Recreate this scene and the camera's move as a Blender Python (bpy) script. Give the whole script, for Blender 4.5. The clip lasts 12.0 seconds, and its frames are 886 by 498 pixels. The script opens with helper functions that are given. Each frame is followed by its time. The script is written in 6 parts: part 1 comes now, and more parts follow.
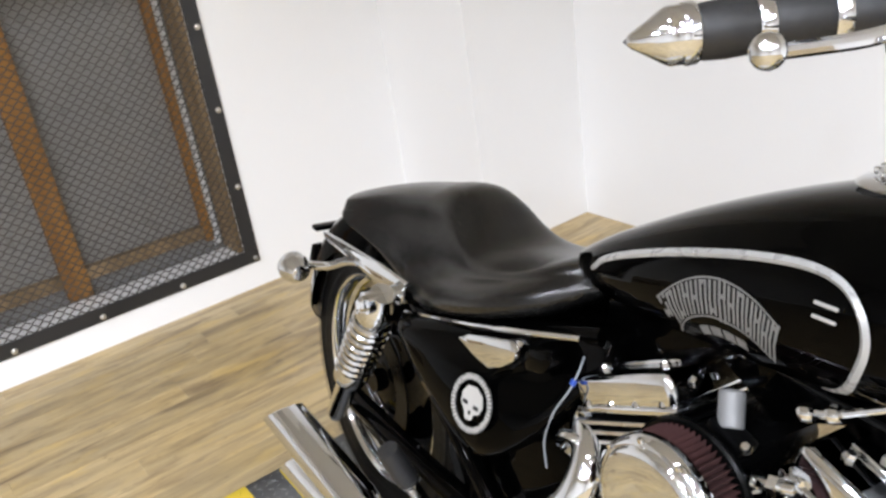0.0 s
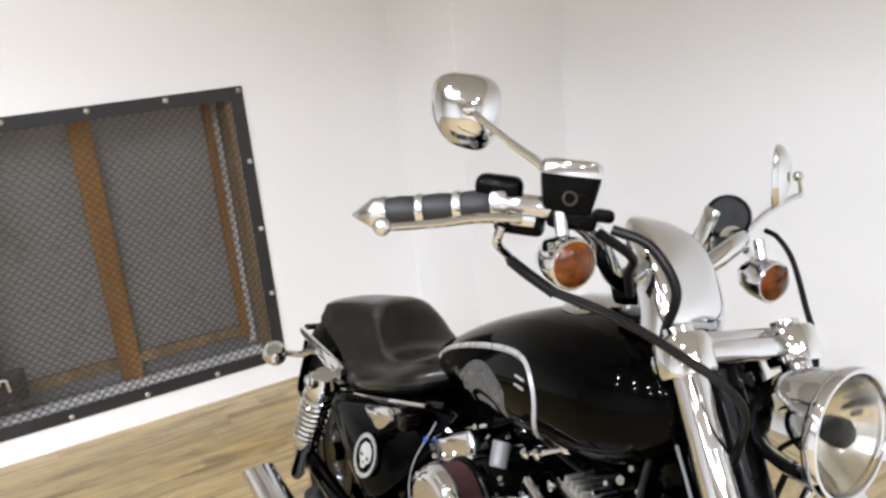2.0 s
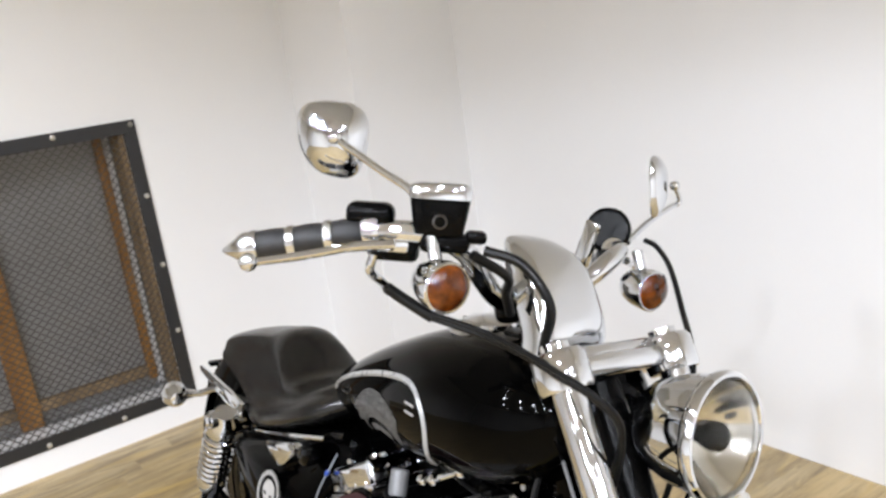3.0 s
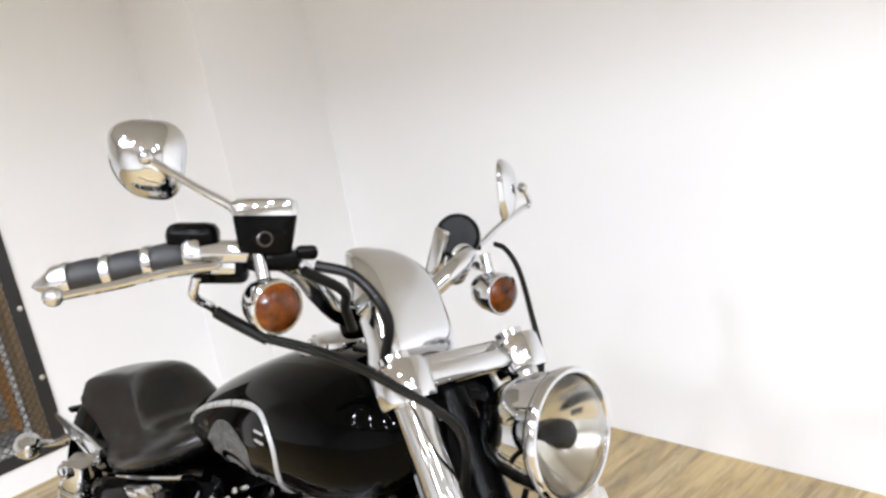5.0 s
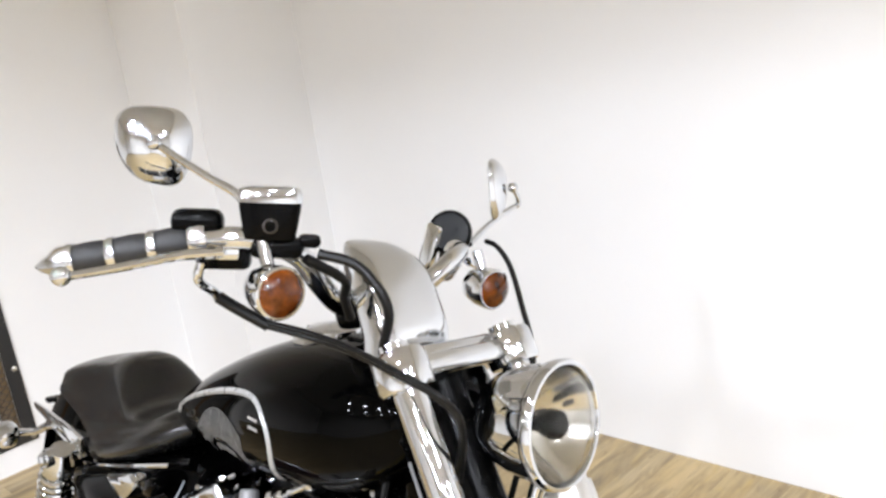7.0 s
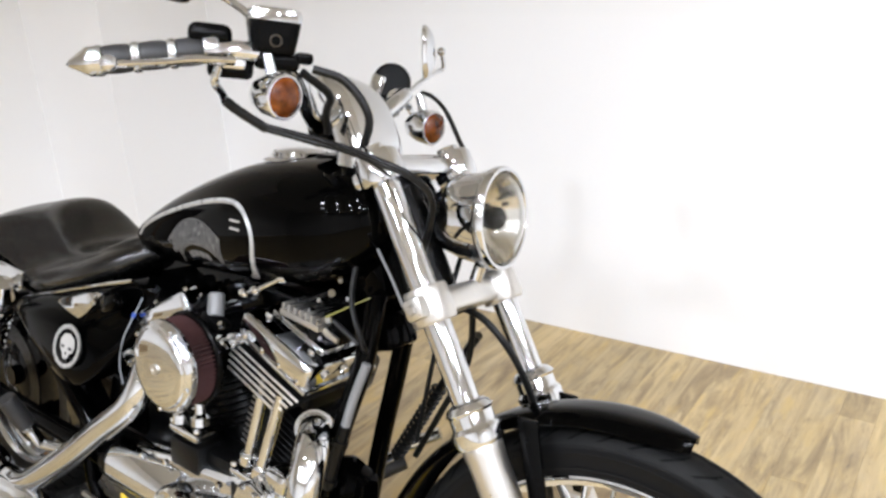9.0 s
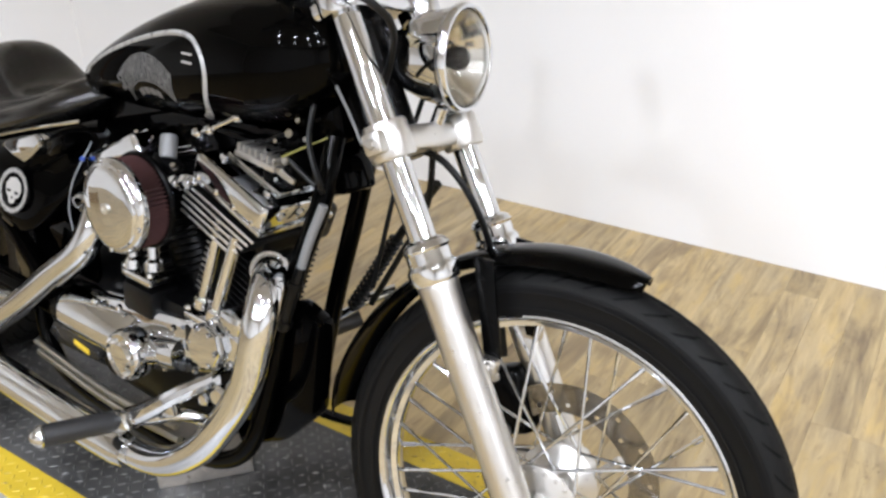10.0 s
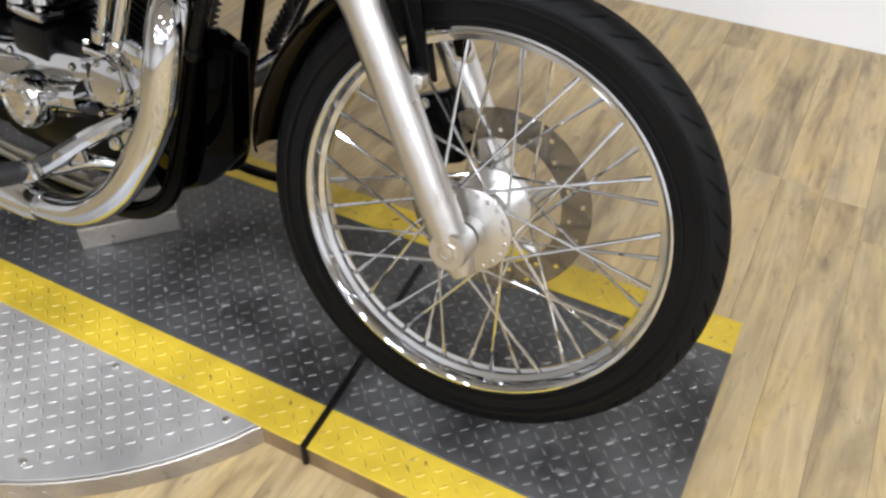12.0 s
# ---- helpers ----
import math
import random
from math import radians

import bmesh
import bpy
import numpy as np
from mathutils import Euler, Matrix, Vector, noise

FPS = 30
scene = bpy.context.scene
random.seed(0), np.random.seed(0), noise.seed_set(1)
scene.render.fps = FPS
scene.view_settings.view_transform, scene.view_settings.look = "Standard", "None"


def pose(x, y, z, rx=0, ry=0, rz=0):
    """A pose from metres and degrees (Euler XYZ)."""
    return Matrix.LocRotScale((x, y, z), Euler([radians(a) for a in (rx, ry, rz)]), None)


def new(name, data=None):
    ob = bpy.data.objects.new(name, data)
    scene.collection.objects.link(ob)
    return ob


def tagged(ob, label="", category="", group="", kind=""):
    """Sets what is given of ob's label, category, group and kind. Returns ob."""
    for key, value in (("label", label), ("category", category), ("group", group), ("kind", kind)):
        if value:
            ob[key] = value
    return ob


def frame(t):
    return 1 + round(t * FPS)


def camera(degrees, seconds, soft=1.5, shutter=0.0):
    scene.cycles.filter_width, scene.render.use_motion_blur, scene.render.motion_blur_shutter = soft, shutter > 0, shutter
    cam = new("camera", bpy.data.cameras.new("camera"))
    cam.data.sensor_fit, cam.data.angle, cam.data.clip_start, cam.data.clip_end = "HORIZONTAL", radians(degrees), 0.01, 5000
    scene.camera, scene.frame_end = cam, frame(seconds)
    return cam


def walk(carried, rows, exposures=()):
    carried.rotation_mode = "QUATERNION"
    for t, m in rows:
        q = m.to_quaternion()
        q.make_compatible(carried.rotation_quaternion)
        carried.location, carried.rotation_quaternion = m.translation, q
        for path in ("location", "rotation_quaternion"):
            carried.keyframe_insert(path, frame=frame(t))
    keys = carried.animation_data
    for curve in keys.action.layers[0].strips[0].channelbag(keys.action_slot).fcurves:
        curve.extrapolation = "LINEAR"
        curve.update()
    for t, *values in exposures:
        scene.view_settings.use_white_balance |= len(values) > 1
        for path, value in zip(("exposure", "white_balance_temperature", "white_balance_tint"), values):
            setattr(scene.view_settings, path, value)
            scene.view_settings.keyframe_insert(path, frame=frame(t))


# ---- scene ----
SOFT = 2.7
EXPOSURES = [(0.0, -0.18), (1.0, -0.18), (2.5, -0.23), (3.5, -0.23), (5.5, -0.08), (6.5, -0.08), (8.5, -0.13), (9.5, -0.24), (10.5, -0.5), (12.0, -0.7)]
cam = camera(56.35, 12.0, soft=SOFT)
WALK = [
    (0.0, pose(0.2824, 0.5819, 1.3468, 65.549, 7.741, -37.118)),
    (0.5, pose(0.2454, 0.2645, 1.3737, 69.252, 5.503, -29.793)),
    (1.0, pose(0.2719, 0.0759, 1.4134, 71.465, 6.527, -28.158)),
    (1.5, pose(0.2770, 0.0335, 1.4485, 74.650, 6.305, -28.069)),
    (2.0, pose(0.3016, 0.0232, 1.4456, 74.882, 6.022, -30.537)),
    (2.5, pose(0.3292, 0.0154, 1.4476, 75.516, 7.365, -33.230)),
    (3.0, pose(0.3570, 0.0017, 1.4439, 75.527, 7.977, -36.643)),
    (3.5, pose(0.3799, -0.0129, 1.4312, 74.385, 9.009, -39.593)),
    (3.7, pose(0.3900, -0.0193, 1.4307, 74.329, 9.541, -40.841)),
    (5.3, pose(0.4305, -0.0225, 1.4171, 75.529, 10.226, -45.099)),
    (5.5, pose(0.4323, -0.0201, 1.4218, 75.485, 10.106, -45.244)),
    (6.0, pose(0.4311, -0.0174, 1.4290, 75.760, 8.802, -45.725)),
    (6.5, pose(0.4205, -0.0130, 1.4263, 75.803, 8.359, -45.428)),
    (6.7, pose(0.4146, -0.0130, 1.4190, 75.895, 8.261, -45.593)),
    (8.3, pose(0.1276, -0.0522, 1.4092, 72.025, 5.932, -54.479)),
    (8.5, pose(0.1059, -0.0506, 1.3907, 72.428, 4.706, -54.998)),
    (9.0, pose(0.0770, -0.0658, 1.3501, 69.588, 3.523, -55.689)),
    (9.5, pose(0.0628, -0.0690, 1.3210, 66.939, 2.113, -55.769)),
    (10.0, pose(0.0635, -0.0729, 1.2732, 62.210, 0.912, -57.531)),
    (10.5, pose(0.0588, -0.0755, 1.2230, 56.949, 0.899, -59.858)),
    (11.0, pose(0.0531, -0.0808, 1.1778, 52.472, 0.161, -60.847)),
    (11.5, pose(0.0595, -0.0874, 1.1520, 49.137, -0.110, -61.682)),
    (12.0, pose(0.0622, -0.0891, 1.1444, 48.536, -0.088, -61.984)),
]
walk(cam, WALK, EXPOSURES)
# ---- world and lamps ----
world = bpy.data.worlds.new("world")
scene.world = world
world.use_nodes = True
world.node_tree.nodes["Background"].inputs[0].default_value = (0.9, 0.92, 1.0, 1)
world.node_tree.nodes["Background"].inputs[1].default_value = 0.02
LAMP_POWER = 140.0
LAMP_COLOR = (0.84, 0.888, 1.0)


# ---- materials ----
class Mat:
    """A node material with short helpers."""

    def __init__(self, name, color=(0.8, 0.8, 0.8), rough=0.5, metal=0.0, **more):
        self.m = bpy.data.materials.new(name)
        self.m.use_nodes = True
        self.t = self.m.node_tree
        self.b = self.t.nodes["Principled BSDF"]
        self.b.inputs["Base Color"].default_value = (*color, 1)
        self.b.inputs["Roughness"].default_value = rough
        self.b.inputs["Metallic"].default_value = metal
        for k, v in more.items():
            self.b.inputs[k.replace("_", " ")].default_value = v
        self.coord = None

    def node(self, kind, **values):
        n = self.t.nodes.new(kind)
        for k, v in values.items():
            n.inputs[k.replace("_", " ")].default_value = v
        return n

    def link(self, a, b):
        self.t.links.new(a, b)

    def co(self, scale=(1, 1, 1)):
        if self.coord is None:
            self.coord = self.node("ShaderNodeTexCoord")
        mp = self.node("ShaderNodeMapping")
        mp.inputs["Scale"].default_value = scale
        self.link(self.coord.outputs["Object"], mp.inputs["Vector"])
        return mp.outputs["Vector"]

    def noise(self, scale, detail=4.0, stretch=(1, 1, 1), rough=0.55):
        n = self.node("ShaderNodeTexNoise", Scale=scale, Detail=detail, Roughness=rough)
        self.link(self.co(stretch), n.inputs["Vector"])
        return n.outputs["Fac"]

    def ramp(self, fac, stops):
        r = self.node("ShaderNodeValToRGB")
        e = r.color_ramp.elements
        while len(e) < len(stops):
            e.new(0.5)
        for k, (p, c) in zip(e, stops):
            k.position = p
            k.color = (*c, 1) if isinstance(c, tuple) else (c, c, c, 1)
        self.link(fac, r.inputs["Fac"])
        return r.outputs["Color"]

    def mix(self, fac, a, b, mode="MIX"):
        n = self.node("ShaderNodeMix")
        n.data_type, n.blend_type = "RGBA", mode
        if isinstance(fac, float):
            n.inputs[0].default_value = fac
        else:
            self.link(fac, n.inputs[0])
        for sock, v in ((n.inputs[6], a), (n.inputs[7], b)):
            if isinstance(v, tuple):
                sock.default_value = (*v, 1)
            else:
                self.link(v, sock)
        return n.outputs[2]

    def color(self, out):
        self.link(out, self.b.inputs["Base Color"])

    def rough(self, out):
        self.link(out, self.b.inputs["Roughness"])

    def bump(self, fac, strength=0.2, distance=0.001):
        n = self.node("ShaderNodeBump", Strength=strength, Distance=distance)
        self.link(fac, n.inputs["Height"])
        self.link(n.outputs["Normal"], self.b.inputs["Normal"])

    def random(self):
        return self.node("ShaderNodeObjectInfo").outputs["Random"]


def simple(name, color, rough, metal=0.0, grain=60.0, vary=0.12, bump=0.05, rv=0.08, **more):
    """A plain surface with fine grain, faint stains and uneven gloss."""
    m = Mat(name, color, rough, metal, **more)
    n1, n2 = m.noise(grain, 5.0), m.noise(grain * 0.08, 3.0)
    dark = tuple(c * (1 - vary) for c in color)
    m.color(m.mix(n2, dark, tuple(min(1, c * (1 + vary)) for c in color)))
    m.rough(m.ramp(n1, ((0.25, max(0.02, rough - rv)), (0.75, min(1, rough + rv)))))
    if bump:
        m.bump(n1, bump, 0.0006)
    return m.m


CHROME = simple("chrome", (0.66, 0.68, 0.71), 0.045, 1.0, 25, 0.05, 0.01, 0.025)
SATIN = simple("satin_aluminium", (0.62, 0.61, 0.59), 0.33, 1.0, 70, 0.10, 0.06, 0.08)
STEEL = simple("zinc_steel", (0.55, 0.53, 0.48), 0.38, 1.0, 90, 0.2, 0.05, 0.1)
PAINT = simple("black_gloss_paint", (0.0005, 0.0005, 0.0005), 0.03, 0.0, 8, 0.3, 0.0, 0.012, Specular_IOR_Level=0.06)
BLACK = simple("black_painted_metal", (0.0015, 0.0015, 0.0015), 0.22, 0.0, 80, 0.3, 0.05, 0.08, Specular_IOR_Level=0.07)
CASE = simple("black_wrinkle_engine", (0.0015, 0.0015, 0.0016), 0.36, 0.0, 220, 0.3, 0.3, 0.1, Specular_IOR_Level=0.18)
RUBBER = simple("tread_rubber", (0.010, 0.010, 0.0098), 0.55, 0.0, 120, 0.35, 0.15, 0.12, Specular_IOR_Level=0.25)
TYRE = simple("tyre_rubber", (0.0045, 0.0045, 0.0046), 0.42, 0.0, 90, 0.4, 0.10, 0.1, Specular_IOR_Level=0.12)
# Same tyre rubber, darkened: shade of the tread grooves put into the colour.
GROOVE_SHADE = simple("tyre_groove_shade", (0.003, 0.003, 0.003), 0.7, 0.0, 90, 0.3, 0.1, 0.1, Specular_IOR_Level=0.1)
GRIPM = simple("grip_rubber", (0.010, 0.010, 0.0105), 0.55, 0.0, 150, 0.3, 0.2, 0.1)
VINYL = simple("seat_vinyl", (0.0036, 0.0035, 0.0034), 0.25, 0.0, 340, 0.25, 0.08, 0.05, Specular_IOR_Level=0.5)
HOSE = simple("black_hose", (0.003, 0.003, 0.003), 0.35, 0.0, 200, 0.2, 0.1, 0.1, Specular_IOR_Level=0.22)
FILTER = simple("red_filter_gauze", (0.046, 0.014, 0.013), 0.8, 0.0, 300, 0.3, 0.3, 0.1)
GREYDECAL = simple("grey_decal", (0.27, 0.267, 0.262), 0.4, 0.1, 80, 0.3, 0.0, 0.1)
DECAL = simple("silver_decal", (0.40, 0.39, 0.375), 0.35, 0.2, 80, 0.15, 0.0, 0.1)
TRIMSILVER = simple("silver_trim_paint", (0.34, 0.34, 0.335), 0.3, 0.2, 80, 0.03, 0.0, 0.1)
DARKDECAL = simple("black_decal", (0.01, 0.01, 0.01), 0.3, 0.0, 80, 0.15, 0.0, 0.1)
WHITEP = simple("white_plastic", (0.7, 0.68, 0.62), 0.4, 0.0, 80, 0.1, 0.0, 0.1)
YELLOWW = simple("yellow_wire", (0.16, 0.15, 0.035), 0.4, 0.0, 80, 0.1, 0.0, 0.1)
BLUEW = simple("blue_connector", (0.02, 0.06, 0.30), 0.35, 0.0, 80, 0.1, 0.0, 0.1)
SLEEVE = simple("grey_sleeve", (0.16, 0.16, 0.16), 0.4, 0.0, 80, 0.2, 0.0, 0.1)
PALE = simple("pale_hose", (0.24, 0.25, 0.27), 0.4, 0.0, 80, 0.1, 0.0, 0.1)
BULB = simple("lamp_reflector", (0.60, 0.59, 0.57), 0.14, 1.0, 40, 0.05, 0.0, 0.04)
DARKGLASS = simple("dark_bulb_shield", (0.05, 0.045, 0.04), 0.2, 0.6, 40, 0.1, 0.0, 0.05)
DISCST = simple("ground_disc_steel", (0.40, 0.38, 0.35), 0.2, 1.0, 90, 0.2, 0.05, 0.06)
MIRROR = simple("mirror_glass", (0.82, 0.84, 0.84), 0.02, 1.0, 10, 0.02, 0.0, 0.005)


def glass(name, color, rough=0.03):
    m = Mat(name, color, rough, 0.0, Transmission_Weight=1.0, IOR=1.25)
    m.rough(m.ramp(m.noise(30), ((0.3, rough), (0.8, rough + 0.01))))
    return m.m


CLEAR = glass("clear_lens", (0.97, 0.97, 0.95), 0.0)
_am = Mat("amber_lens", (0.03, 0.006, 0.0004), 0.05, 0.0, IOR=1.45)
# Brighter noise patches paint the orange glint into an opaque lens.
_am.color(_am.ramp(_am.noise(38.0, 3.0), ((0.35, (0.028, 0.007, 0.001)), (0.6, (0.13, 0.030, 0.003)), (0.75, (0.30, 0.090, 0.010)))))
AMBER = _am.m


def wall_paint():
    m = Mat("white_wall_paint", (0.8, 0.79, 0.77), 0.5)
    big, fine = m.noise(1.3, 3.0), m.noise(140.0, 4.0)
    m.color(m.mix(big, (0.85, 0.845, 0.84), (0.88, 0.878, 0.872)))
    m.rough(m.ramp(m.noise(9.0), ((0.3, 0.42), (0.7, 0.6))))
    m.bump(fine, 0.12, 0.0008)
    return m.m


WALL = wall_paint()
DIM = simple("showroom_wall", (0.78, 0.775, 0.77), 0.6, 0.0, 30, 0.1, 0.1, 0.1)
CEIL = simple("ceiling_paint", (0.60, 0.60, 0.60), 0.7, 0.0, 60, 0.04, 0.1, 0.1)


def plank_wood():
    """Pale oak boards with brown grain, each board a little different."""
    m = Mat("oak_planks", (0.4, 0.3, 0.18), 0.42)
    r = m.random()
    add = m.node("ShaderNodeVectorMath")
    add.operation = "ADD"
    cmb = m.node("ShaderNodeCombineXYZ")
    mul = m.node("ShaderNodeMath")
    mul.operation = "MULTIPLY"
    mul.inputs[1].default_value = 37.0
    m.link(r, mul.inputs[0])
    m.link(mul.outputs[0], cmb.inputs["X"])
    m.link(mul.outputs[0], cmb.inputs["Y"])
    m.link(m.co((1, 1, 1)), add.inputs[0])
    m.link(cmb.outputs[0], add.inputs[1])

    def grain(scale, stretch, detail, dist=0.0):
        mp = m.node("ShaderNodeMapping")
        mp.inputs["Scale"].default_value = stretch
        m.link(add.outputs[0], mp.inputs["Vector"])
        n = m.node("ShaderNodeTexNoise", Scale=scale, Detail=detail, Roughness=0.62, Distortion=dist)
        m.link(mp.outputs[0], n.inputs["Vector"])
        return n.outputs["Fac"]

    fine, broad, patch = grain(9.0, (0.6, 9.0, 1), 6.0, 0.4), grain(3.0, (0.7, 5.0, 1), 4.0, 0.8), grain(2.0, (1.0, 1.6, 1), 3.0)
    base = m.ramp(broad, ((0.28, (0.13, 0.088, 0.045)), (0.42, (0.42, 0.31, 0.150)), (0.58, (0.60, 0.46, 0.235)), (0.78, (0.30, 0.21, 0.10))))
    col = m.mix(m.ramp(fine, ((0.3, 0.0), (0.7, 0.55))), base, (0.24, 0.175, 0.10))
    col = m.mix(m.ramp(patch, ((0.35, 0.0), (0.75, 0.45))), col, (0.50, 0.42, 0.29))
    specks = grain(16.0, (1.2, 3.4, 1), 5.0, 1.2)
    col = m.mix(m.ramp(specks, ((0.60, 0.0), (0.70, 0.55))), col, (0.15, 0.095, 0.045))
    warm = grain(5.0, (1.0, 2.6, 1), 4.0, 0.6)
    col = m.mix(m.ramp(warm, ((0.42, 0.0), (0.66, 0.5))), col, (0.56, 0.41, 0.19))
    streak = grain(3.6, (0.55, 3.2, 1), 5.0, 1.0)
    col = m.mix(m.ramp(streak, ((0.50, 0.0), (0.68, 0.72))), col, (0.155, 0.105, 0.058))
    gold = grain(4.4, (0.9, 3.6, 1), 3.0, 0.5)
    col = m.mix(m.ramp(gold, ((0.55, 0.0), (0.72, 0.55))), col, (0.60, 0.42, 0.14))
    tone = m.ramp(r, ((0.0, (0.86, 0.86, 0.86)), (1.0, (1.08, 1.07, 1.05))))
    m.color(m.mix(1.0, col, tone, "MULTIPLY"))
    m.rough(m.ramp(fine, ((0.2, 0.33), (0.8, 0.52))))
    m.bump(fine, 0.22, 0.0008)
    return m.m


WOOD = plank_wood()


def rust_wood(name, a, b):
    m = Mat(name, a, 0.65)
    g = m.noise(14.0, 6.0, (1, 1, 0.08))
    m.color(m.mix(m.ramp(g, ((0.3, 0.0), (0.7, 1.0))), a, b))
    m.bump(g, 0.3, 0.001)
    return m.m


BATTEN = rust_wood("brown_batten", (0.19, 0.082, 0.015), (0.34, 0.165, 0.038))
OLDWOOD = rust_wood("weathered_wood", (0.13, 0.085, 0.04), (0.28, 0.19, 0.10))
BACKPANEL = simple("grey_back_panel", (0.22, 0.216, 0.21), 0.32, 0.0, 14, 0.25, 0.1, 0.1)
FRAMEST = simple("black_angle_steel", (0.018, 0.018, 0.019), 0.4, 0.0, 60, 0.4, 0.1, 0.12)
MESHST = simple("mesh_steel", (0.075, 0.066, 0.056), 0.45, 0.4, 60, 0.4, 0.05, 0.1)


def plate_paint(name, color, wear, rough, metal, amount, lo=0.75, hi=1.25):
    """Painted tread plate, worn through to the metal in spots."""
    m = Mat(name, color, rough, metal)
    spots, stain = m.noise(38.0, 7.0, (1, 1, 1), 0.7), m.noise(5.0, 4.0)
    k = m.ramp(spots, ((amount, 0.0), (amount + 0.07, 1.0)))
    base = m.mix(m.ramp(stain, ((0.35, 0.0), (0.68, 1.0))), tuple(c * lo for c in color), tuple(min(1, c * hi) for c in color))
    m.color(m.mix(k, base, wear))
    m.rough(m.ramp(stain, ((0.3, rough - 0.08), (0.7, rough + 0.1))))
    m.bump(m.noise(120.0), 0.12, 0.0006)
    return m.m


PLATE = plate_paint("black_tread_plate", (0.050, 0.0495, 0.0490), (0.17, 0.167, 0.162), 0.36, 0.0, 0.60, 0.45, 2.2)
# Bars paler than the deck: some wear, plus glints off the bumps as colour.
PLATEBAR = plate_paint("worn_glint_bar", (0.085, 0.084, 0.081), (0.24, 0.235, 0.228), 0.34, 0.15, 0.55, 0.5, 2.0)
YELLOWBAR = plate_paint("worn_yellow_bar", (0.60, 0.43, 0.045), (0.07, 0.055, 0.03), 0.42, 0.0, 0.56)
YELLOW = plate_paint("yellow_plate_paint", (0.62, 0.44, 0.035), (0.14, 0.10, 0.03), 0.42, 0.0, 0.70)
RIMST = plate_paint("dull_plate_edge", (0.48, 0.45, 0.41), (0.26, 0.22, 0.17), 0.36, 0.8, 0.60)
SILVER = plate_paint("bare_tread_plate", (0.46, 0.447, 0.43), (0.33, 0.32, 0.305), 0.42, 0.35, 0.66)

# ---- mesh helpers ----
def finish(bm, smooth=True, angle=35):
    bmesh.ops.recalc_face_normals(bm, faces=bm.faces)
    for f in bm.faces:
        f.smooth = smooth
    if smooth:
        for e in bm.edges:
            if len(e.link_faces) == 2 and e.calc_face_angle(0) > radians(angle):
                e.smooth = False


def part(name, bm, material, parent=None, label="", smooth=True, angle=35):
    finish(bm, smooth, angle)
    me = bpy.data.meshes.new(name)
    bm.to_mesh(me)
    bm.free()
    for m in material if isinstance(material, (list, tuple)) else [material]:
        me.materials.append(m)
    ob = new(name, me)
    ob.parent = parent
    if label:
        ob["label"] = label
    return ob


def empty(name, parent=None, label=""):
    ob = new(name)
    ob.empty_display_size = 0.1
    ob.parent = parent
    if label:
        ob["label"] = label
    return ob


def B():
    return bmesh.new()


def box(bm, c, s, bevel=0.0, m=None, seg=2):
    """A bevelled box: centre, size, optional turn."""
    t = bmesh.new()
    bmesh.ops.create_cube(t, size=1.0, matrix=Matrix.Diagonal((*s, 1)))
    if bevel:
        bmesh.ops.bevel(t, geom=t.edges[:], offset=bevel, segments=seg, profile=0.5, affect="EDGES")
    t.transform(Matrix.Translation(c) @ (m if m else Matrix()))
    join(bm, t)
    return bm


def join(bm, t):
    me = bpy.data.meshes.new("t")
    t.to_mesh(me)
    t.free()
    bm.from_mesh(me)
    bpy.data.meshes.remove(me)


def ringface(bm, rings, closed=True, caps=True):
    n = len(rings[0])
    vs = [[bm.verts.new(p) for p in r] for r in rings]
    for a, b in zip(vs, vs[1:]):
        for k in range(n if closed else n - 1):
            bm.faces.new((a[k], a[(k + 1) % n], b[(k + 1) % n], b[k]))
    if caps and closed:
        bm.faces.new(vs[0][::-1])
        bm.faces.new(vs[-1])
    return vs


def spline(pts, n=8):
    """A smooth line through the points."""
    P = [Vector(p) for p in pts]
    P = [2 * P[0] - P[1]] + P + [2 * P[-1] - P[-2]]
    out = []
    for i in range(1, len(P) - 2):
        a, b, c, d = P[i - 1:i + 3]
        for k in range(n):
            t = k / n
            out.append(0.5 * (2 * b + (c - a) * t + (2 * a - 5 * b + 4 * c - d) * t * t + (3 * b - a - 3 * c + d) * t ** 3))
    out.append(P[-2])
    return out


def tube(bm, pts, r, seg=14, smooth=0, flat=None):
    """A round bar along the points; r is one radius or one for each end."""
    P = spline(pts, smooth) if smooth else [Vector(p) for p in pts]
    rings, up = [], None
    for i, p in enumerate(P):
        d = (P[min(i + 1, len(P) - 1)] - P[max(i - 1, 0)]).normalized()
        if up is None:
            up = d.orthogonal().normalized()
        up = (up - d * up.dot(d)).normalized()
        side = d.cross(up)
        k = i / max(1, len(P) - 1)
        rr = r(k) if callable(r) else r
        rings.append([p + (up * math.cos(a) + side * math.sin(a)) * rr for a in (2 * math.pi * j / seg for j in range(seg))])
    ringface(bm, rings)
    return bm


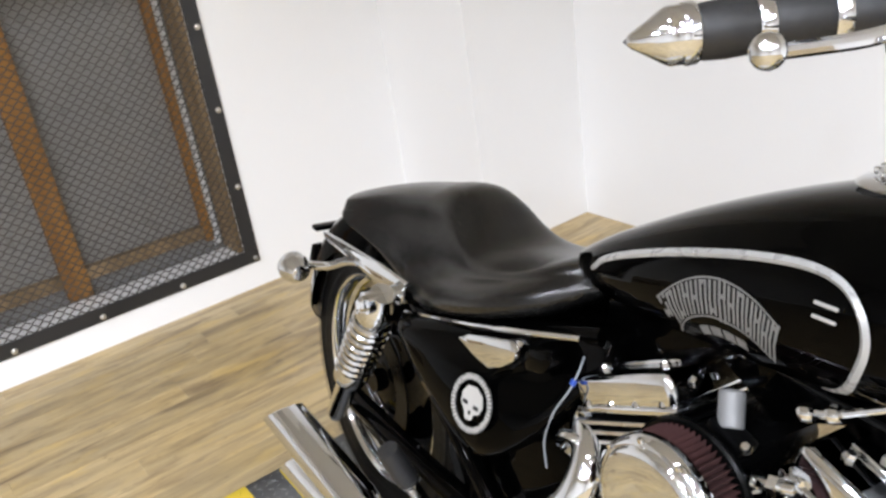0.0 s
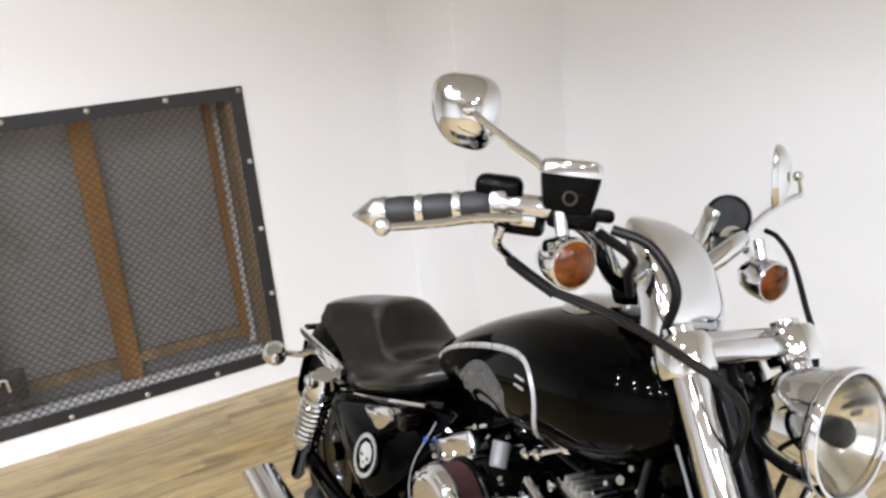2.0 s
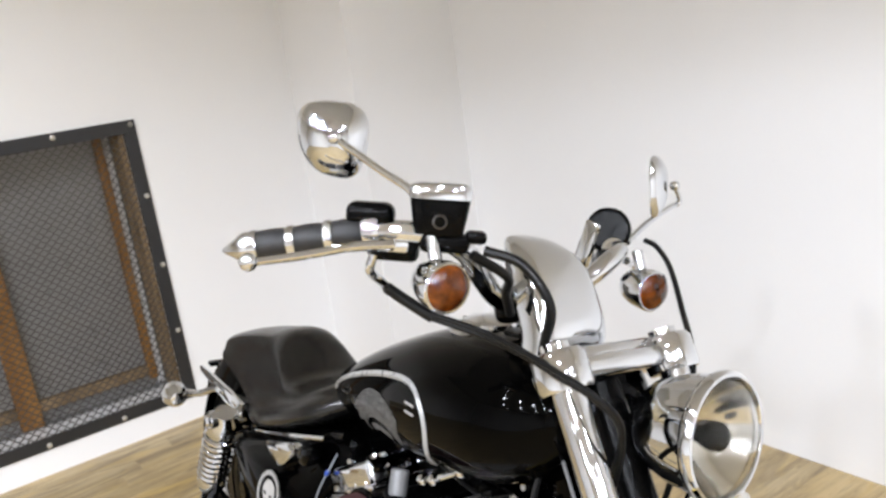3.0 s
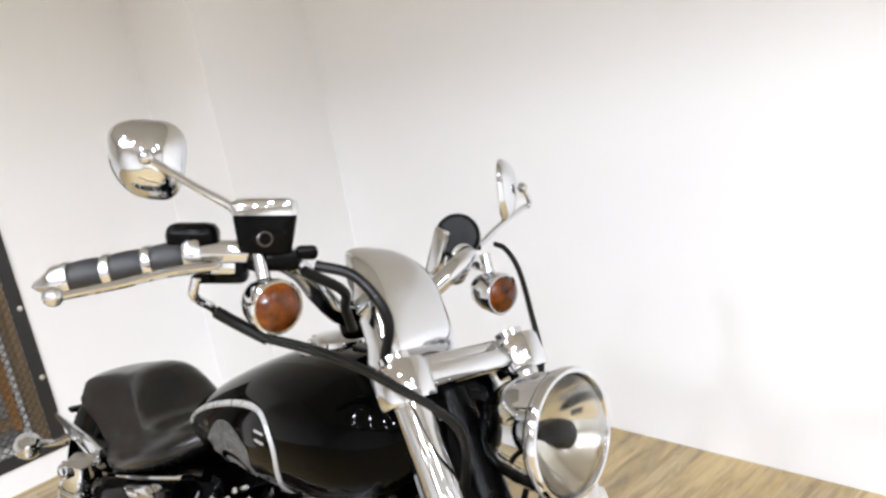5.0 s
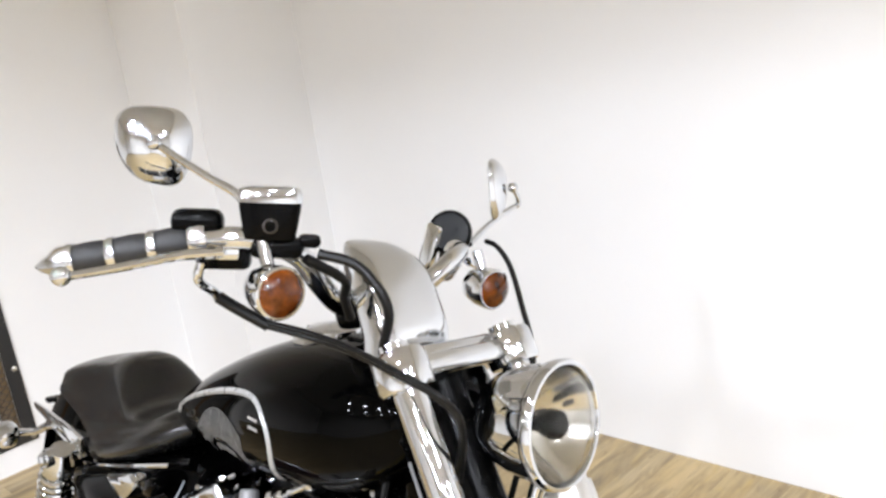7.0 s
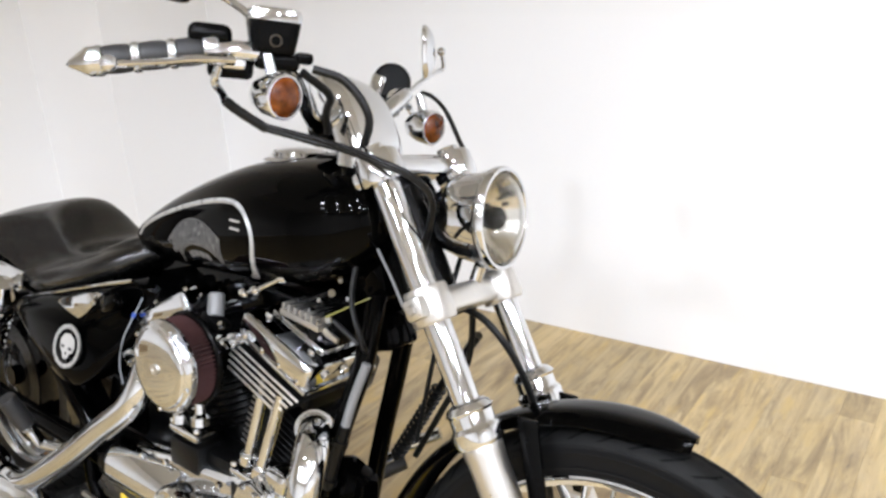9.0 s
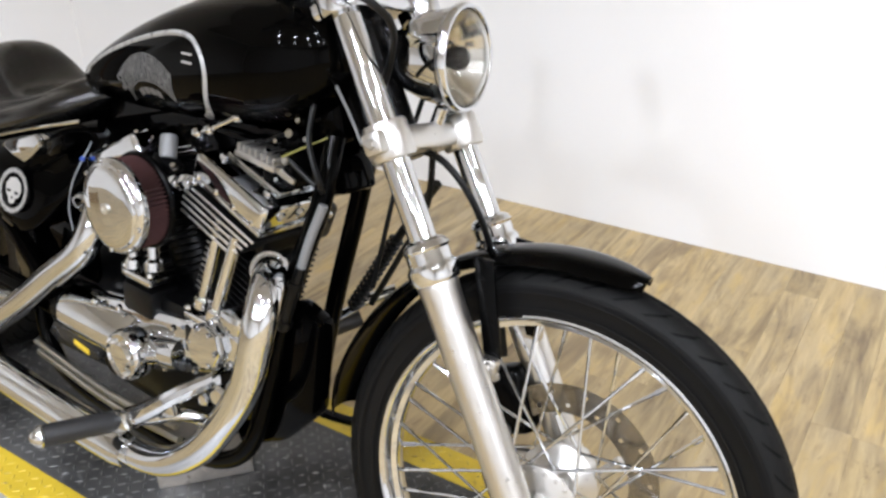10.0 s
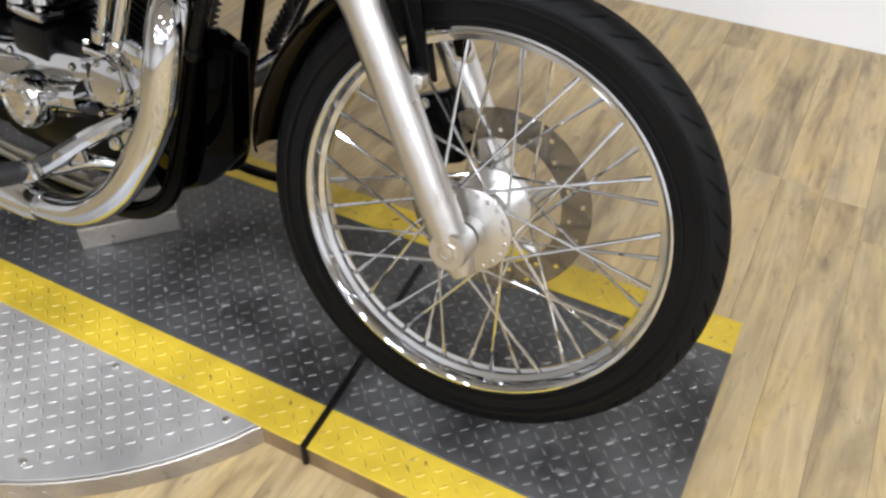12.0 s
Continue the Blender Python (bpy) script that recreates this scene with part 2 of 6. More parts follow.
def lathe(bm, prof, o=(0, 0, 0), d=(0, 1, 0), seg=32, closed=False):
    """Turns a profile of (radius, along) about the axis d through o."""
    d = Vector(d).normalized()
    up = d.orthogonal().normalized()
    side = d.cross(up)
    o = Vector(o)
    rings = []
    for j in range(seg):
        a = 2 * math.pi * j / seg
        u = up * math.cos(a) + side * math.sin(a)
        rings.append([o + u * r + d * h for r, h in prof])
    vs = [[bm.verts.new(p) for p in r] for r in rings]
    n = len(prof)
    for j in range(seg):
        a, b = vs[j], vs[(j + 1) % seg]
        for k in range(n if closed else n - 1):
            q = (a[k], a[(k + 1) % n], b[(k + 1) % n], b[k])
            bm.faces.new(q)
    bmesh.ops.remove_doubles(bm, verts=bm.verts[:], dist=1e-6)
    return bm


def rod(bm, a, b, r, seg=12, r2=None):
    a, b = Vector(a), Vector(b)
    L = (b - a).length
    r2 = r if r2 is None else r2
    return lathe(bm, [(0, 0), (r, 0), (r2, L), (0, L)], a, b - a, seg)


def bolt(bm, p, d, r=0.008, h=0.006):
    lathe(bm, [(0, 0), (r, 0), (r, h * 0.6), (r * 0.7, h), (0, h)], p, d, 6)
    return bm


def superring(cy, zb, zt, hw, n=28, e=2.4, x=0.0):
    zc, hz = (zb + zt) / 2, (zt - zb) / 2
    out = []
    for k in range(n):
        a = 2 * math.pi * k / n
        c, s_ = math.cos(a), math.sin(a)
        out.append(Vector((x, cy + hw * math.copysign(abs(c) ** (2 / e), c), zc + hz * math.copysign(abs(s_) ** (2 / e), s_))))
    return out


def poly(bm, pts, y0, y1, bevel=0.0):
    """A plate from an outline of (x, z), between two values of y."""
    t = bmesh.new()
    a = [t.verts.new((x, y0, z)) for x, z in pts]
    b = [t.verts.new((x, y1, z)) for x, z in pts]
    n = len(pts)
    t.faces.new(a)
    t.faces.new(b[::-1])
    for k in range(n):
        t.faces.new((a[k], b[k], b[(k + 1) % n], a[(k + 1) % n]))
    bmesh.ops.recalc_face_normals(t, faces=t.faces)
    if bevel:
        bmesh.ops.bevel(t, geom=t.edges[:], offset=bevel, segments=2, profile=0.5, affect="EDGES")
    join(bm, t)
    return bm


# ---- room ----
WALL_Y, COL_Y, WALL_X, COL_X = 3.403, 2.867, 2.539, 2.02
CEIL_Z = 3.1
X0, Y0 = -5.2, -4.6


def wall_box(name, a, b, label, mat=WALL):
    bm = B()
    box(bm, [(p + q) / 2 for p, q in zip(a, b)], [q - p for p, q in zip(a, b)])
    return tagged(part(name, bm, mat, None, label, smooth=False), label, "wall", kind="structure")


VX0, VX1, VZ0, VZ1 = 0.116, 1.316, 0.103, 1.297
OX0, OX1, OZ0, OZ1 = VX0 + 0.05, VX1 - 0.05, VZ0 + 0.05, VZ1 - 0.05


def vent_wall():
    bm = B()
    T = 0.12
    wx0 = -0.02
    for a, b in (((wx0, WALL_Y, 0), (OX0, WALL_Y + T, CEIL_Z)), ((OX1, WALL_Y, 0), (COL_X, WALL_Y + T, CEIL_Z)),
                 ((OX0, WALL_Y, 0), (OX1, WALL_Y + T, OZ0)), ((OX0, WALL_Y, OZ1), (OX1, WALL_Y + T, CEIL_Z))):
        box(bm, [(p + q) / 2 for p, q in zip(a, b)], [q - p for p, q in zip(a, b)])
    bmesh.ops.remove_doubles(bm, verts=bm.verts[:], dist=1e-5)
    tagged(part("wall_north", bm, WALL, None, smooth=False), "white painted wall with a screened square opening", "wall", kind="structure")


vent_wall()
wall_box("wall_column", (COL_X, COL_Y, 0), (WALL_X, WALL_Y + 0.12, CEIL_Z), "white boxed-out corner of the wall")
wall_box("wall_east", (WALL_X, Y0, 0), (WALL_X + 0.12, WALL_Y + 0.12, CEIL_Z), "long white painted wall")
wall_box("wall_south", (X0, Y0 - 0.12, 0), (WALL_X + 0.12, Y0, CEIL_Z), "plain pale wall", DIM)
wall_box("wall_west", (X0 - 0.12, Y0, 0), (X0, WALL_Y + 1.4, CEIL_Z), "plain pale wall", DIM)
wall_box("wall_return", (-0.02, WALL_Y + 0.12, 0), (0.10, WALL_Y + 1.4, CEIL_Z), "white end of a wall")
wall_box("wall_niche", (X0, WALL_Y + 1.4, 0), (0.10, WALL_Y + 1.52, CEIL_Z), "plain white wall")
bm = B()
box(bm, ((X0 + WALL_X) / 2, (Y0 + WALL_Y + 1.4) / 2, CEIL_Z + 0.05), (WALL_X - X0 + 0.3, WALL_Y + 1.4 - Y0 + 0.3, 0.1))
tagged(part("ceiling", bm, CEIL, None, smooth=False), "plain pale ceiling", "ceiling", kind="structure")
bm = B()
box(bm, ((X0 + WALL_X) / 2, (Y0 + WALL_Y + 1.4) / 2, -0.06), (WALL_X - X0 + 0.3, WALL_Y + 1.4 - Y0 + 0.3, 0.1))
FLOOR = tagged(part("floor", bm, OLDWOOD, None, smooth=False), "pale brown oak-look plank floor", "floor", kind="structure")


# ---- recessed ceiling spotlights ----
lm = Mat("glowing_bulb", (1, 1, 1), 0.4)
lm.b.inputs["Emission Color"].default_value = (*LAMP_COLOR, 1)
lm.b.inputs["Emission Strength"].default_value = 110.0
LAMPM = lm.m


def ceiling_lamp(x, y, cone, power):
    e = empty("ceiling_lamp")
    bm = B()
    lathe(bm, [(0.068, 0.0), (0.095, 0.0), (0.095, 0.006), (0.074, 0.010), (0.068, 0.006)], (0, 0, 0), (0, 0, -1), 24, True)
    part("housing", bm, SATIN, e, "brushed metal ring")
    bm = B()
    lathe(bm, [(0, 0.002), (0.067, 0.002), (0.067, 0.004), (0, 0.005)], (0, 0, 0), (0, 0, -1), 20)
    part("bulb", bm, LAMPM, e, "glowing white disc")
    sp = bpy.data.lights.new("spot", "SPOT")
    sp.energy, sp.spot_size, sp.spot_blend = power, radians(cone), 0.12
    sp.shadow_soft_size = 0.06
    sp.color = LAMP_COLOR
    so = new("spot", sp)
    so.parent = e
    so.location = (0, 0, -0.12)
    e.matrix_basis = pose(x, y, CEIL_Z)
    return tagged(e, "round recessed ceiling spotlight with a bright disc", "ceiling light", "ceiling spotlights")


for ly in (-3.4, -2.4, -1.5, -0.5, 0.42, 1.47):
    ceiling_lamp(-1.45, ly, 139, LAMP_POWER)
for ly in (-3.1, -1.7, -0.3, 1.0):
    ceiling_lamp(-0.15, ly, 139, LAMP_POWER * 0.42)
for ly in (-3.0, -1.5, 0.0, 1.5):
    ceiling_lamp(-2.9, ly, 139, LAMP_POWER * 0.4)
for lx, ly in ((1.2, -1.9), (1.2, -3.4), (0.6, -2.6)):
    ceiling_lamp(lx, ly, 139, LAMP_POWER * 0.22)
for ly in (-2.3, -0.6, 1.1):
    ceiling_lamp(-4.3, ly, 139, LAMP_POWER * 0.4)

# ---- motorcycle ----
BIKE = empty("motorcycle")
tagged(BIKE, "black and chrome cruiser motorcycle leaning on its stand", "motorcycle")
BIKE.matrix_basis = Matrix.Translation((0.8379, 0.3007, 0.0491)) @ Matrix.Rotation(radians(-95.0), 4, "Z") @ Matrix.Rotation(radians(9.5) * -1, 4, "X")
PIVOT = Matrix.Translation((0.117, 0, 0))
STEER = PIVOT @ Matrix.Rotation(radians(9.0), 4, Vector((-0.5, 0, 0.8660254))) @ PIVOT.inverted()
RAKE = Vector((-0.5, 0, 0.8660254))


def fpart(name, bm, mat, parent, label="", **k):
    """A part of the steered front end."""
    bm.transform(STEER)
    return part(name, bm, mat, parent, label, **k)


def wheel(name, c, R, prof_w, rim_r, hub_r, spokes, turn, label, metal=CHROME, hubm=SATIN):
    """A spoked wheel; the axle lies along y."""
    w = empty(name, BIKE, label)
    rw = R - rim_r
    hw = prof_w
    prof = []
    for k in range(15):
        a = math.pi * (k / 14) - math.pi / 2
        prof.append((rim_r + rw * max(0.0, math.cos(a)) ** 0.62, hw * math.copysign(abs(math.sin(a)) ** 0.8, math.sin(a)) * (1.0 if abs(math.sin(a)) < 0.95 else 0.86)))
    prof = [(rim_r - 0.004, -hw * 0.62)] + prof[0:] + [(rim_r - 0.004, hw * 0.62)]
    bm = B()
    lathe(bm, prof, c, (0, 1, 0), 96, True)
    bm.transform(turn)
    # crown faces under the tread blocks take the darker groove-shade colour
    for f in bm.faces:
        q_ = turn.inverted() @ f.calc_center_median()
        f.material_index = 1 if abs(q_.y - c[1]) < hw * 0.86 and math.hypot(q_.x - c[0], q_.z - c[2]) > rim_r + rw * 0.6 else 0
    tyre = part("tyre", bm, (TYRE, GROOVE_SHADE), w, "black rubber tyre with worn tread blocks")
    for k_ in (0.52, 0.16):
        bm = B()
        for sd in (-1, 1):
            rr = rim_r + rw * k_
            yy = sd * hw * (0.985 if k_ > 0.3 else 0.93)
            lathe(bm, [(rr - 0.0022, yy - 0.002), (rr - 0.001, yy + sd * 0.0022), (rr + 0.001, yy + sd * 0.0022), (rr + 0.0022, yy - 0.002)], c, (0, 1, 0), 96, True)
        bm.transform(turn)
        part("sidewall_bead", bm, TYRE, tyre, "thin raised sidewall ring")
    # tread: slanted raised blocks in two rows
    bm = B()
    n = 48 if R > 0.34 else 40
    pitch = 2 * math.pi / n
    for side in (-1, 1):
        for j in range(n):
            a0 = pitch * (j + (0.5 if side > 0 else 0))
            for u0, u1, f0, f1 in ((0.02, 0.17, 0.0, 1.0), (0.17, 0.40, 0.16, 1.0), (0.40, 0.56, 0.16, 1.0), (0.17, 0.30, 0.0, 0.10), (0.56, 0.66, 0.0, 1.0)):
                rows_ = []
                for q_ in range(4):
                    u = u0 + (u1 - u0) * q_ / 3
                    ang = u * math.pi / 2
                    rr = rim_r + rw * math.cos(ang) ** 0.62 + 0.0016
                    yy = side * hw * math.sin(ang) ** 0.8
                    lean = 0.03 * u + 0.30 * u * u
                    rows_.append([bm.verts.new((c[0] + rr * math.cos(a0 + lean + f * pitch), c[1] + yy, c[2] + rr * math.sin(a0 + lean + f * pitch))) for f in (f0, (f0 + f1) / 2, f1)])
                for a, b in zip(rows_, rows_[1:]):
                    for k in range(2):
                        bm.faces.new((a[k], a[k + 1], b[k + 1], b[k]) if side < 0 else (a[k], b[k], b[k + 1], a[k + 1]))
    bmesh.ops.solidify(bm, geom=bm.faces[:], thickness=0.0025)
    bm.transform(turn)
    tagged(part("tread", bm, RUBBER, tyre, "raised slanted tread blocks"), kind="stuff")
    rim_w = hw * 0.84
    bm = B()
    half = [(rim_r + 0.004, rim_w), (rim_r - 0.003, rim_w + 0.001), (rim_r - 0.007, rim_w - 0.002), (rim_r - 0.009, rim_w - 0.007), (rim_r - 0.011, rim_w - 0.013), (rim_r - 0.012, rim_w * 0.45), (rim_r - 0.020, rim_w * 0.34), (rim_r - 0.022, rim_w * 0.15)]
    back = [(rim_r - 0.018, rim_w * 0.15), (rim_r - 0.008, rim_w * 0.5), (rim_r - 0.006, rim_w - 0.014), (rim_r + 0.001, rim_w - 0.006)]
    loop = [(r_, -y_) for r_, y_ in half] + half[::-1] + back[::-1] + [(r_, -y_) for r_, y_ in back]
    lathe(bm, loop, c, (0, 1, 0), 96, True)
    bm.transform(turn)
    part("rim", bm, metal, w, "drop-centre rim")
    hh = 0.048
    bm = B()
    lathe(bm, [(0, -hh - 0.022), (0.024, -hh - 0.022), (0.026, -hh - 0.004), (hub_r - 0.008, -hh), (hub_r, -hh + 0.003), (hub_r, -hh + 0.010), (hub_r - 0.008, -hh + 0.014), (0.034, -hh * 0.45),
               (0.031, 0), (0.034, hh * 0.45), (hub_r - 0.008, hh - 0.014), (hub_r, hh - 0.010), (hub_r, hh - 0.003), (hub_r - 0.006, hh), (0.026, hh + 0.004), (0.024, hh + 0.016), (0, hh + 0.016)], c, (0, 1, 0), 40)
    for k in range(20):
        for sd in (-1, 1):
            a = 2 * math.pi * (k + 0.25 * sd) / 20
            bolt(bm, (c[0] + (hub_r - 0.007) * math.cos(a), c[1] + sd * (hh - 0.001), c[2] + (hub_r - 0.007) * math.sin(a)), (0, sd, 0), 0.0035, 0.003)
    bm.transform(turn)
    part("hub", bm, hubm, w, "cast hub")
    # laced spokes, crossing in pairs
    mesh = None
    for k in range(spokes):
        sd = -1 if k % 2 else 1
        lean_a = 1 if (k // 2) % 2 else -1
        a_r = 2 * math.pi * (k + 0.5) / spokes
        a_h = a_r + lean_a * radians(62)
        p = Vector((c[0] + (hub_r - 0.007) * math.cos(a_h), c[1] + sd * (hh - 0.006), c[2] + (hub_r - 0.007) * math.sin(a_h)))
        q = Vector((c[0] + (rim_r - 0.025) * math.cos(a_r), c[1] + sd * 0.006, c[2] + (rim_r - 0.025) * math.sin(a_r)))
        if mesh is None:
            bm = B()
            L = (q - p).length
            lathe(bm, [(0, 0), (0.0024, 0), (0.0024, L - 0.02), (0.0036, L - 0.02), (0.0036, L + 0.004), (0, L + 0.004)], (0, 0, 0), (0, 0, 1), 7)
            finish(bm)
            mesh = bpy.data.meshes.new("spoke")
            bm.to_mesh(mesh)
            bm.free()
            mesh.materials.append(CHROME)
        sp = new("spoke", mesh)
        sp.parent = w
        sp.matrix_basis = turn @ Matrix.Translation(p) @ (q - p).to_track_quat("Z", "Y").to_matrix().to_4x4()
    return w


FC = (0.0, 0.0, 0.345)
FW = wheel("front_wheel", FC, 0.342, 0.0355, 0.277, 0.062, 40, STEER, "chrome spoked front wheel with black tyre")
RC = (-1.665, 0.0, 0.318)
RW = wheel("rear_wheel", RC, 0.322, 0.068, 0.236, 0.07, 0, Matrix(), "silver rimmed rear wheel with wide black tyre", CHROME, PAINT)
bm = B()
lathe(bm, [(0.03, -0.052), (0.06, -0.050), (0.085, -0.036), (0.150, -0.030), (0.196, -0.036), (0.200, -0.030), (0.150, -0.022), (0.085, -0.028), (0.03, -0.040)], RC, (0, 1, 0), 64, True)
part("wheel_disc", bm, PAINT, RW, "gloss black wheel disc")
bm = B()
lathe(bm, [(0.10, -0.066), (0.145, -0.066), (0.145, -0.061), (0.10, -0.061)], RC, (0, 1, 0), 64, True)
part("rear_brake_disc", bm, BLACK, RW, "dark brake disc")


# brake disc on the far side of the front wheel
def disc(bm, c, ro, ri, y, t=0.005, holes=24):
    seg = 120
    rows = []
    for rr in (ri, ri + (ro - ri) * 0.22, ri + (ro - ri) * 0.34, ri + (ro - ri) * 0.64, ri + (ro - ri) * 0.76, ro):
        rows.append([(c[0] + rr * math.cos(2 * math.pi * j / seg), y, c[2] + rr * math.sin(2 * math.pi * j / seg)) for j in range(seg)])
    vs = [[bm.verts.new(p) for p in r] for r in rows]
    for k in range(5):
        for j in range(seg):
            if (k == 1 and j % 8 == 0) or (k == 3 and j % 8 == 4):
                continue
            bm.faces.new((vs[k][j], vs[k][(j + 1) % seg], vs[k + 1][(j + 1) % seg], vs[k + 1][j]))
    bmesh.ops.solidify(bm, geom=bm.faces[:], thickness=t)


bm = B()
disc(bm, FC, 0.146, 0.100, 0.066)
fpart("brake_disc", bm, DISCST, FW, "drilled steel brake disc", smooth=False)
bm = B()
for k in range(5):
    a = 2 * math.pi * k / 5 + 0.3
    tube(bm, [(0.05 * math.cos(a), 0.060, 0.345 + 0.05 * math.sin(a)), (0.098 * math.cos(a + 0.3), 0.064, 0.345 + 0.098 * math.sin(a + 0.3))], 0.009, 8)
lathe(bm, [(0.03, 0.05), (0.058, 0.05), (0.058, 0.066), (0.03, 0.066)], (0, 0, 0.345), (0, 1, 0), 28, True)
fpart("disc_carrier", bm, SATIN, FW, "spoked disc carrier")
bm = B()
rod(bm, (0, -0.122, 0.345), (0, 0.12, 0.345), 0.010, 14)
lathe(bm, [(0.010, 0), (0.019, 0), (0.019, 0.010), (0.014, 0.014), (0.009, 0.014), (0.009, 0.004), (0, 0.004)], (0, -0.112, 0.345), (0, -1, 0), 6)
fpart("axle", bm, STEEL, FW, "steel axle with nut")

# ---- fork ----
FORK = empty("front_fork", BIKE, "chrome telescopic fork with polished sliders")


def along(d, y, off=0.0):
    """A point at d metres up the fork leg from the axle; off lies ahead of the leg."""
    p = Vector((0, y, 0.345)) + RAKE * d
    return p + Vector((0.8660254, 0, 0.5)) * off


for sd in (-1, 1):
    y = 0.102 * sd
    bm = B()
    base = along(0, y)
    lathe(bm, [(0, -0.045), (0.016, -0.042), (0.021, -0.03), (0.024, 0.0), (0.026, 0.05), (0.0265, 0.16), (0.0275, 0.33), (0.029, 0.345), (0.029, 0.352), (0.0265, 0.356), (0, 0.356)], base, RAKE, 28)
    lathe(bm, [(0, -0.022), (0.026, -0.022), (0.028, -0.018), (0.028, 0.018), (0.026, 0.022), (0, 0.022)], base + Vector((0, 0, 0)), (0, 1, 0), 26)
    sl = fpart("fork_slider", bm, SATIN, FORK, "brushed aluminium fork slider")
    bm = B()
    lathe(bm, [(0.020, 0.35), (0.033, 0.352), (0.036, 0.358), (0.036, 0.374), (0.031, 0.380), (0.031, 0.396), (0.034, 0.400), (0.030, 0.408), (0.024, 0.412), (0.020, 0.413)], base, RAKE, 28)
    fpart("dust_cover", bm, CHROME, sl, "chrome slider cap")
    bm = B()
    rod(bm, along(0.34, y), along(0.775, y), 0.0198, 26)
    fpart("fork_tube", bm, CHROME, FORK, "chrome fork tube")
    bm = B()
    lathe(bm, [(0.0205, 0.525), (0.030, 0.526), (0.032, 0.530), (0.032, 0.572), (0.030, 0.577), (0.0205, 0.578)], base, RAKE, 24)
    box(bm, along(0.552, y + sd * 0.030), (0.030, 0.03, 0.032), 0.006, Matrix.Rotation(radians(-30), 4, "Y"))
    bolt(bm, along(0.552, y + sd * 0.043), (0, sd, 0), 0.008, 0.008)
    fpart("clamp_ring", bm, SATIN, FORK, "cast fork clamp")
bm = B()
box(bm, along(0.552, 0, -0.02), (0.060, 0.19, 0.040), 0.010, Matrix.Rotation(radians(-30), 4, "Y"), 3)
fpart("lower_triple_clamp", bm, SATIN, FORK, "polished lower triple clamp")
bm = B()
box(bm, along(0.755, 0, -0.022), (0.075, 0.20, 0.028), 0.010, Matrix.Rotation(radians(-30), 4, "Y"), 3)
for sd in (-1, 1):
    lathe(bm, [(0.0205, 0.732), (0.032, 0.732), (0.034, 0.737), (0.034, 0.772), (0.030, 0.778), (0.018, 0.781), (0.018, 0.788), (0, 0.790)], along(0, 0.102 * sd), RAKE, 26)
fpart("upper_triple_clamp", bm, CHROME, FORK, "chrome upper triple clamp")
bm = B()
rod(bm, along(0.53, 0, -0.045), along(0.74, 0, -0.045), 0.030, 24)
fpart("steering_stem", bm, BLACK, FORK)

# ---- front fender ----
def arc_fender(bm, c, r, a0, a1, hw, n=30, m=11, skirt=0.035, thick=0.003, peak=0.0, tip=0.55):
    rows = []
    for i in range(n + 1):
        k = i / n
        a = radians(a0 + (a1 - a0) * k)
        ends = min(1.0, math.sqrt(min(k, 1 - k) * 9 + 0.03))
        row = []
        for j in range(m):
            u = -1 + 2 * j / (m - 1)
            w = hw * (tip + (1 - tip) * min(1, ends)) if k < 0.5 else hw * (0.55 + 0.45 * min(1, ends))
            drop = skirt * abs(u) ** 3.2
            rr = r - drop + peak * (1 - k)
            row.append(Vector((c[0] + rr * math.cos(a), u * w, c[2] + rr * math.sin(a))))
        rows.append(row)
    vs = [[bm.verts.new(p) for p in r_] for r_ in rows]
    for a, b in zip(vs, vs[1:]):
        for j in range(m - 1):
            bm.faces.new((a[j], a[j + 1], b[j + 1], b[j]))
    bmesh.ops.recalc_face_normals(bm, faces=bm.faces)
    bmesh.ops.solidify(bm, geom=bm.faces[:], thickness=thick)


FEND = empty("front_fender", BIKE, "short gloss black front fender")
bm = B()
arc_fender(bm, FC, 0.382, 77, 179, 0.055, 36, 13, skirt=0.017, peak=-0.015, tip=0.25)
fpart("fender_blade", bm, PAINT, FEND, "gloss black fender blade")
for sd in (-1, 1):
    bm = B()
    poly(bm, [(-0.142, 0.690), (-0.112, 0.690), (-0.080, 0.560), (-0.084, 0.545), (-0.100, 0.545), (-0.108, 0.565)], sd * 0.066, sd * 0.074, 0.002)
    bracket = fpart("fender_bracket", bm, BLACK, FEND, "black fender bracket")
    bm = B()
    box(bm, (-0.098, sd * 0.080, 0.548), (0.04, 0.02, 0.022), 0.006)
    bolt(bm, (-0.088, sd * 0.088, 0.55), (0, sd, 0), 0.007, 0.006)
    fpart("bracket_lug", bm, SATIN, bracket)

# caliper and brake hose
bm = B()
box(bm, (-0.112, 0.078, 0.43), (0.075, 0.05, 0.11), 0.014, Matrix.Rotation(radians(-22), 4, "Y"), 3)
box(bm, (-0.125, 0.105, 0.43), (0.05, 0.03, 0.08), 0.01, Matrix.Rotation(radians(-22), 4, "Y"), 3)
cal = fpart("brake_caliper", bm, BLACK, BIKE, "black brake caliper with bolts")
for z in (0.39, 0.47):
    bm = B()
    bolt(bm, (-0.10 - (z - 0.39) * 0.4, 0.052, z), (0, -1, 0), 0.009, 0.008)
    fpart("caliper_bolt", bm, STEEL, cal)

# ---- headlight ----
HL = empty("headlight", BIKE, "chrome bullet headlight")
hc = Vector((-0.256, 0.034, 0.938))
hd = Vector((0.992, 0, 0.10))
bm = B()
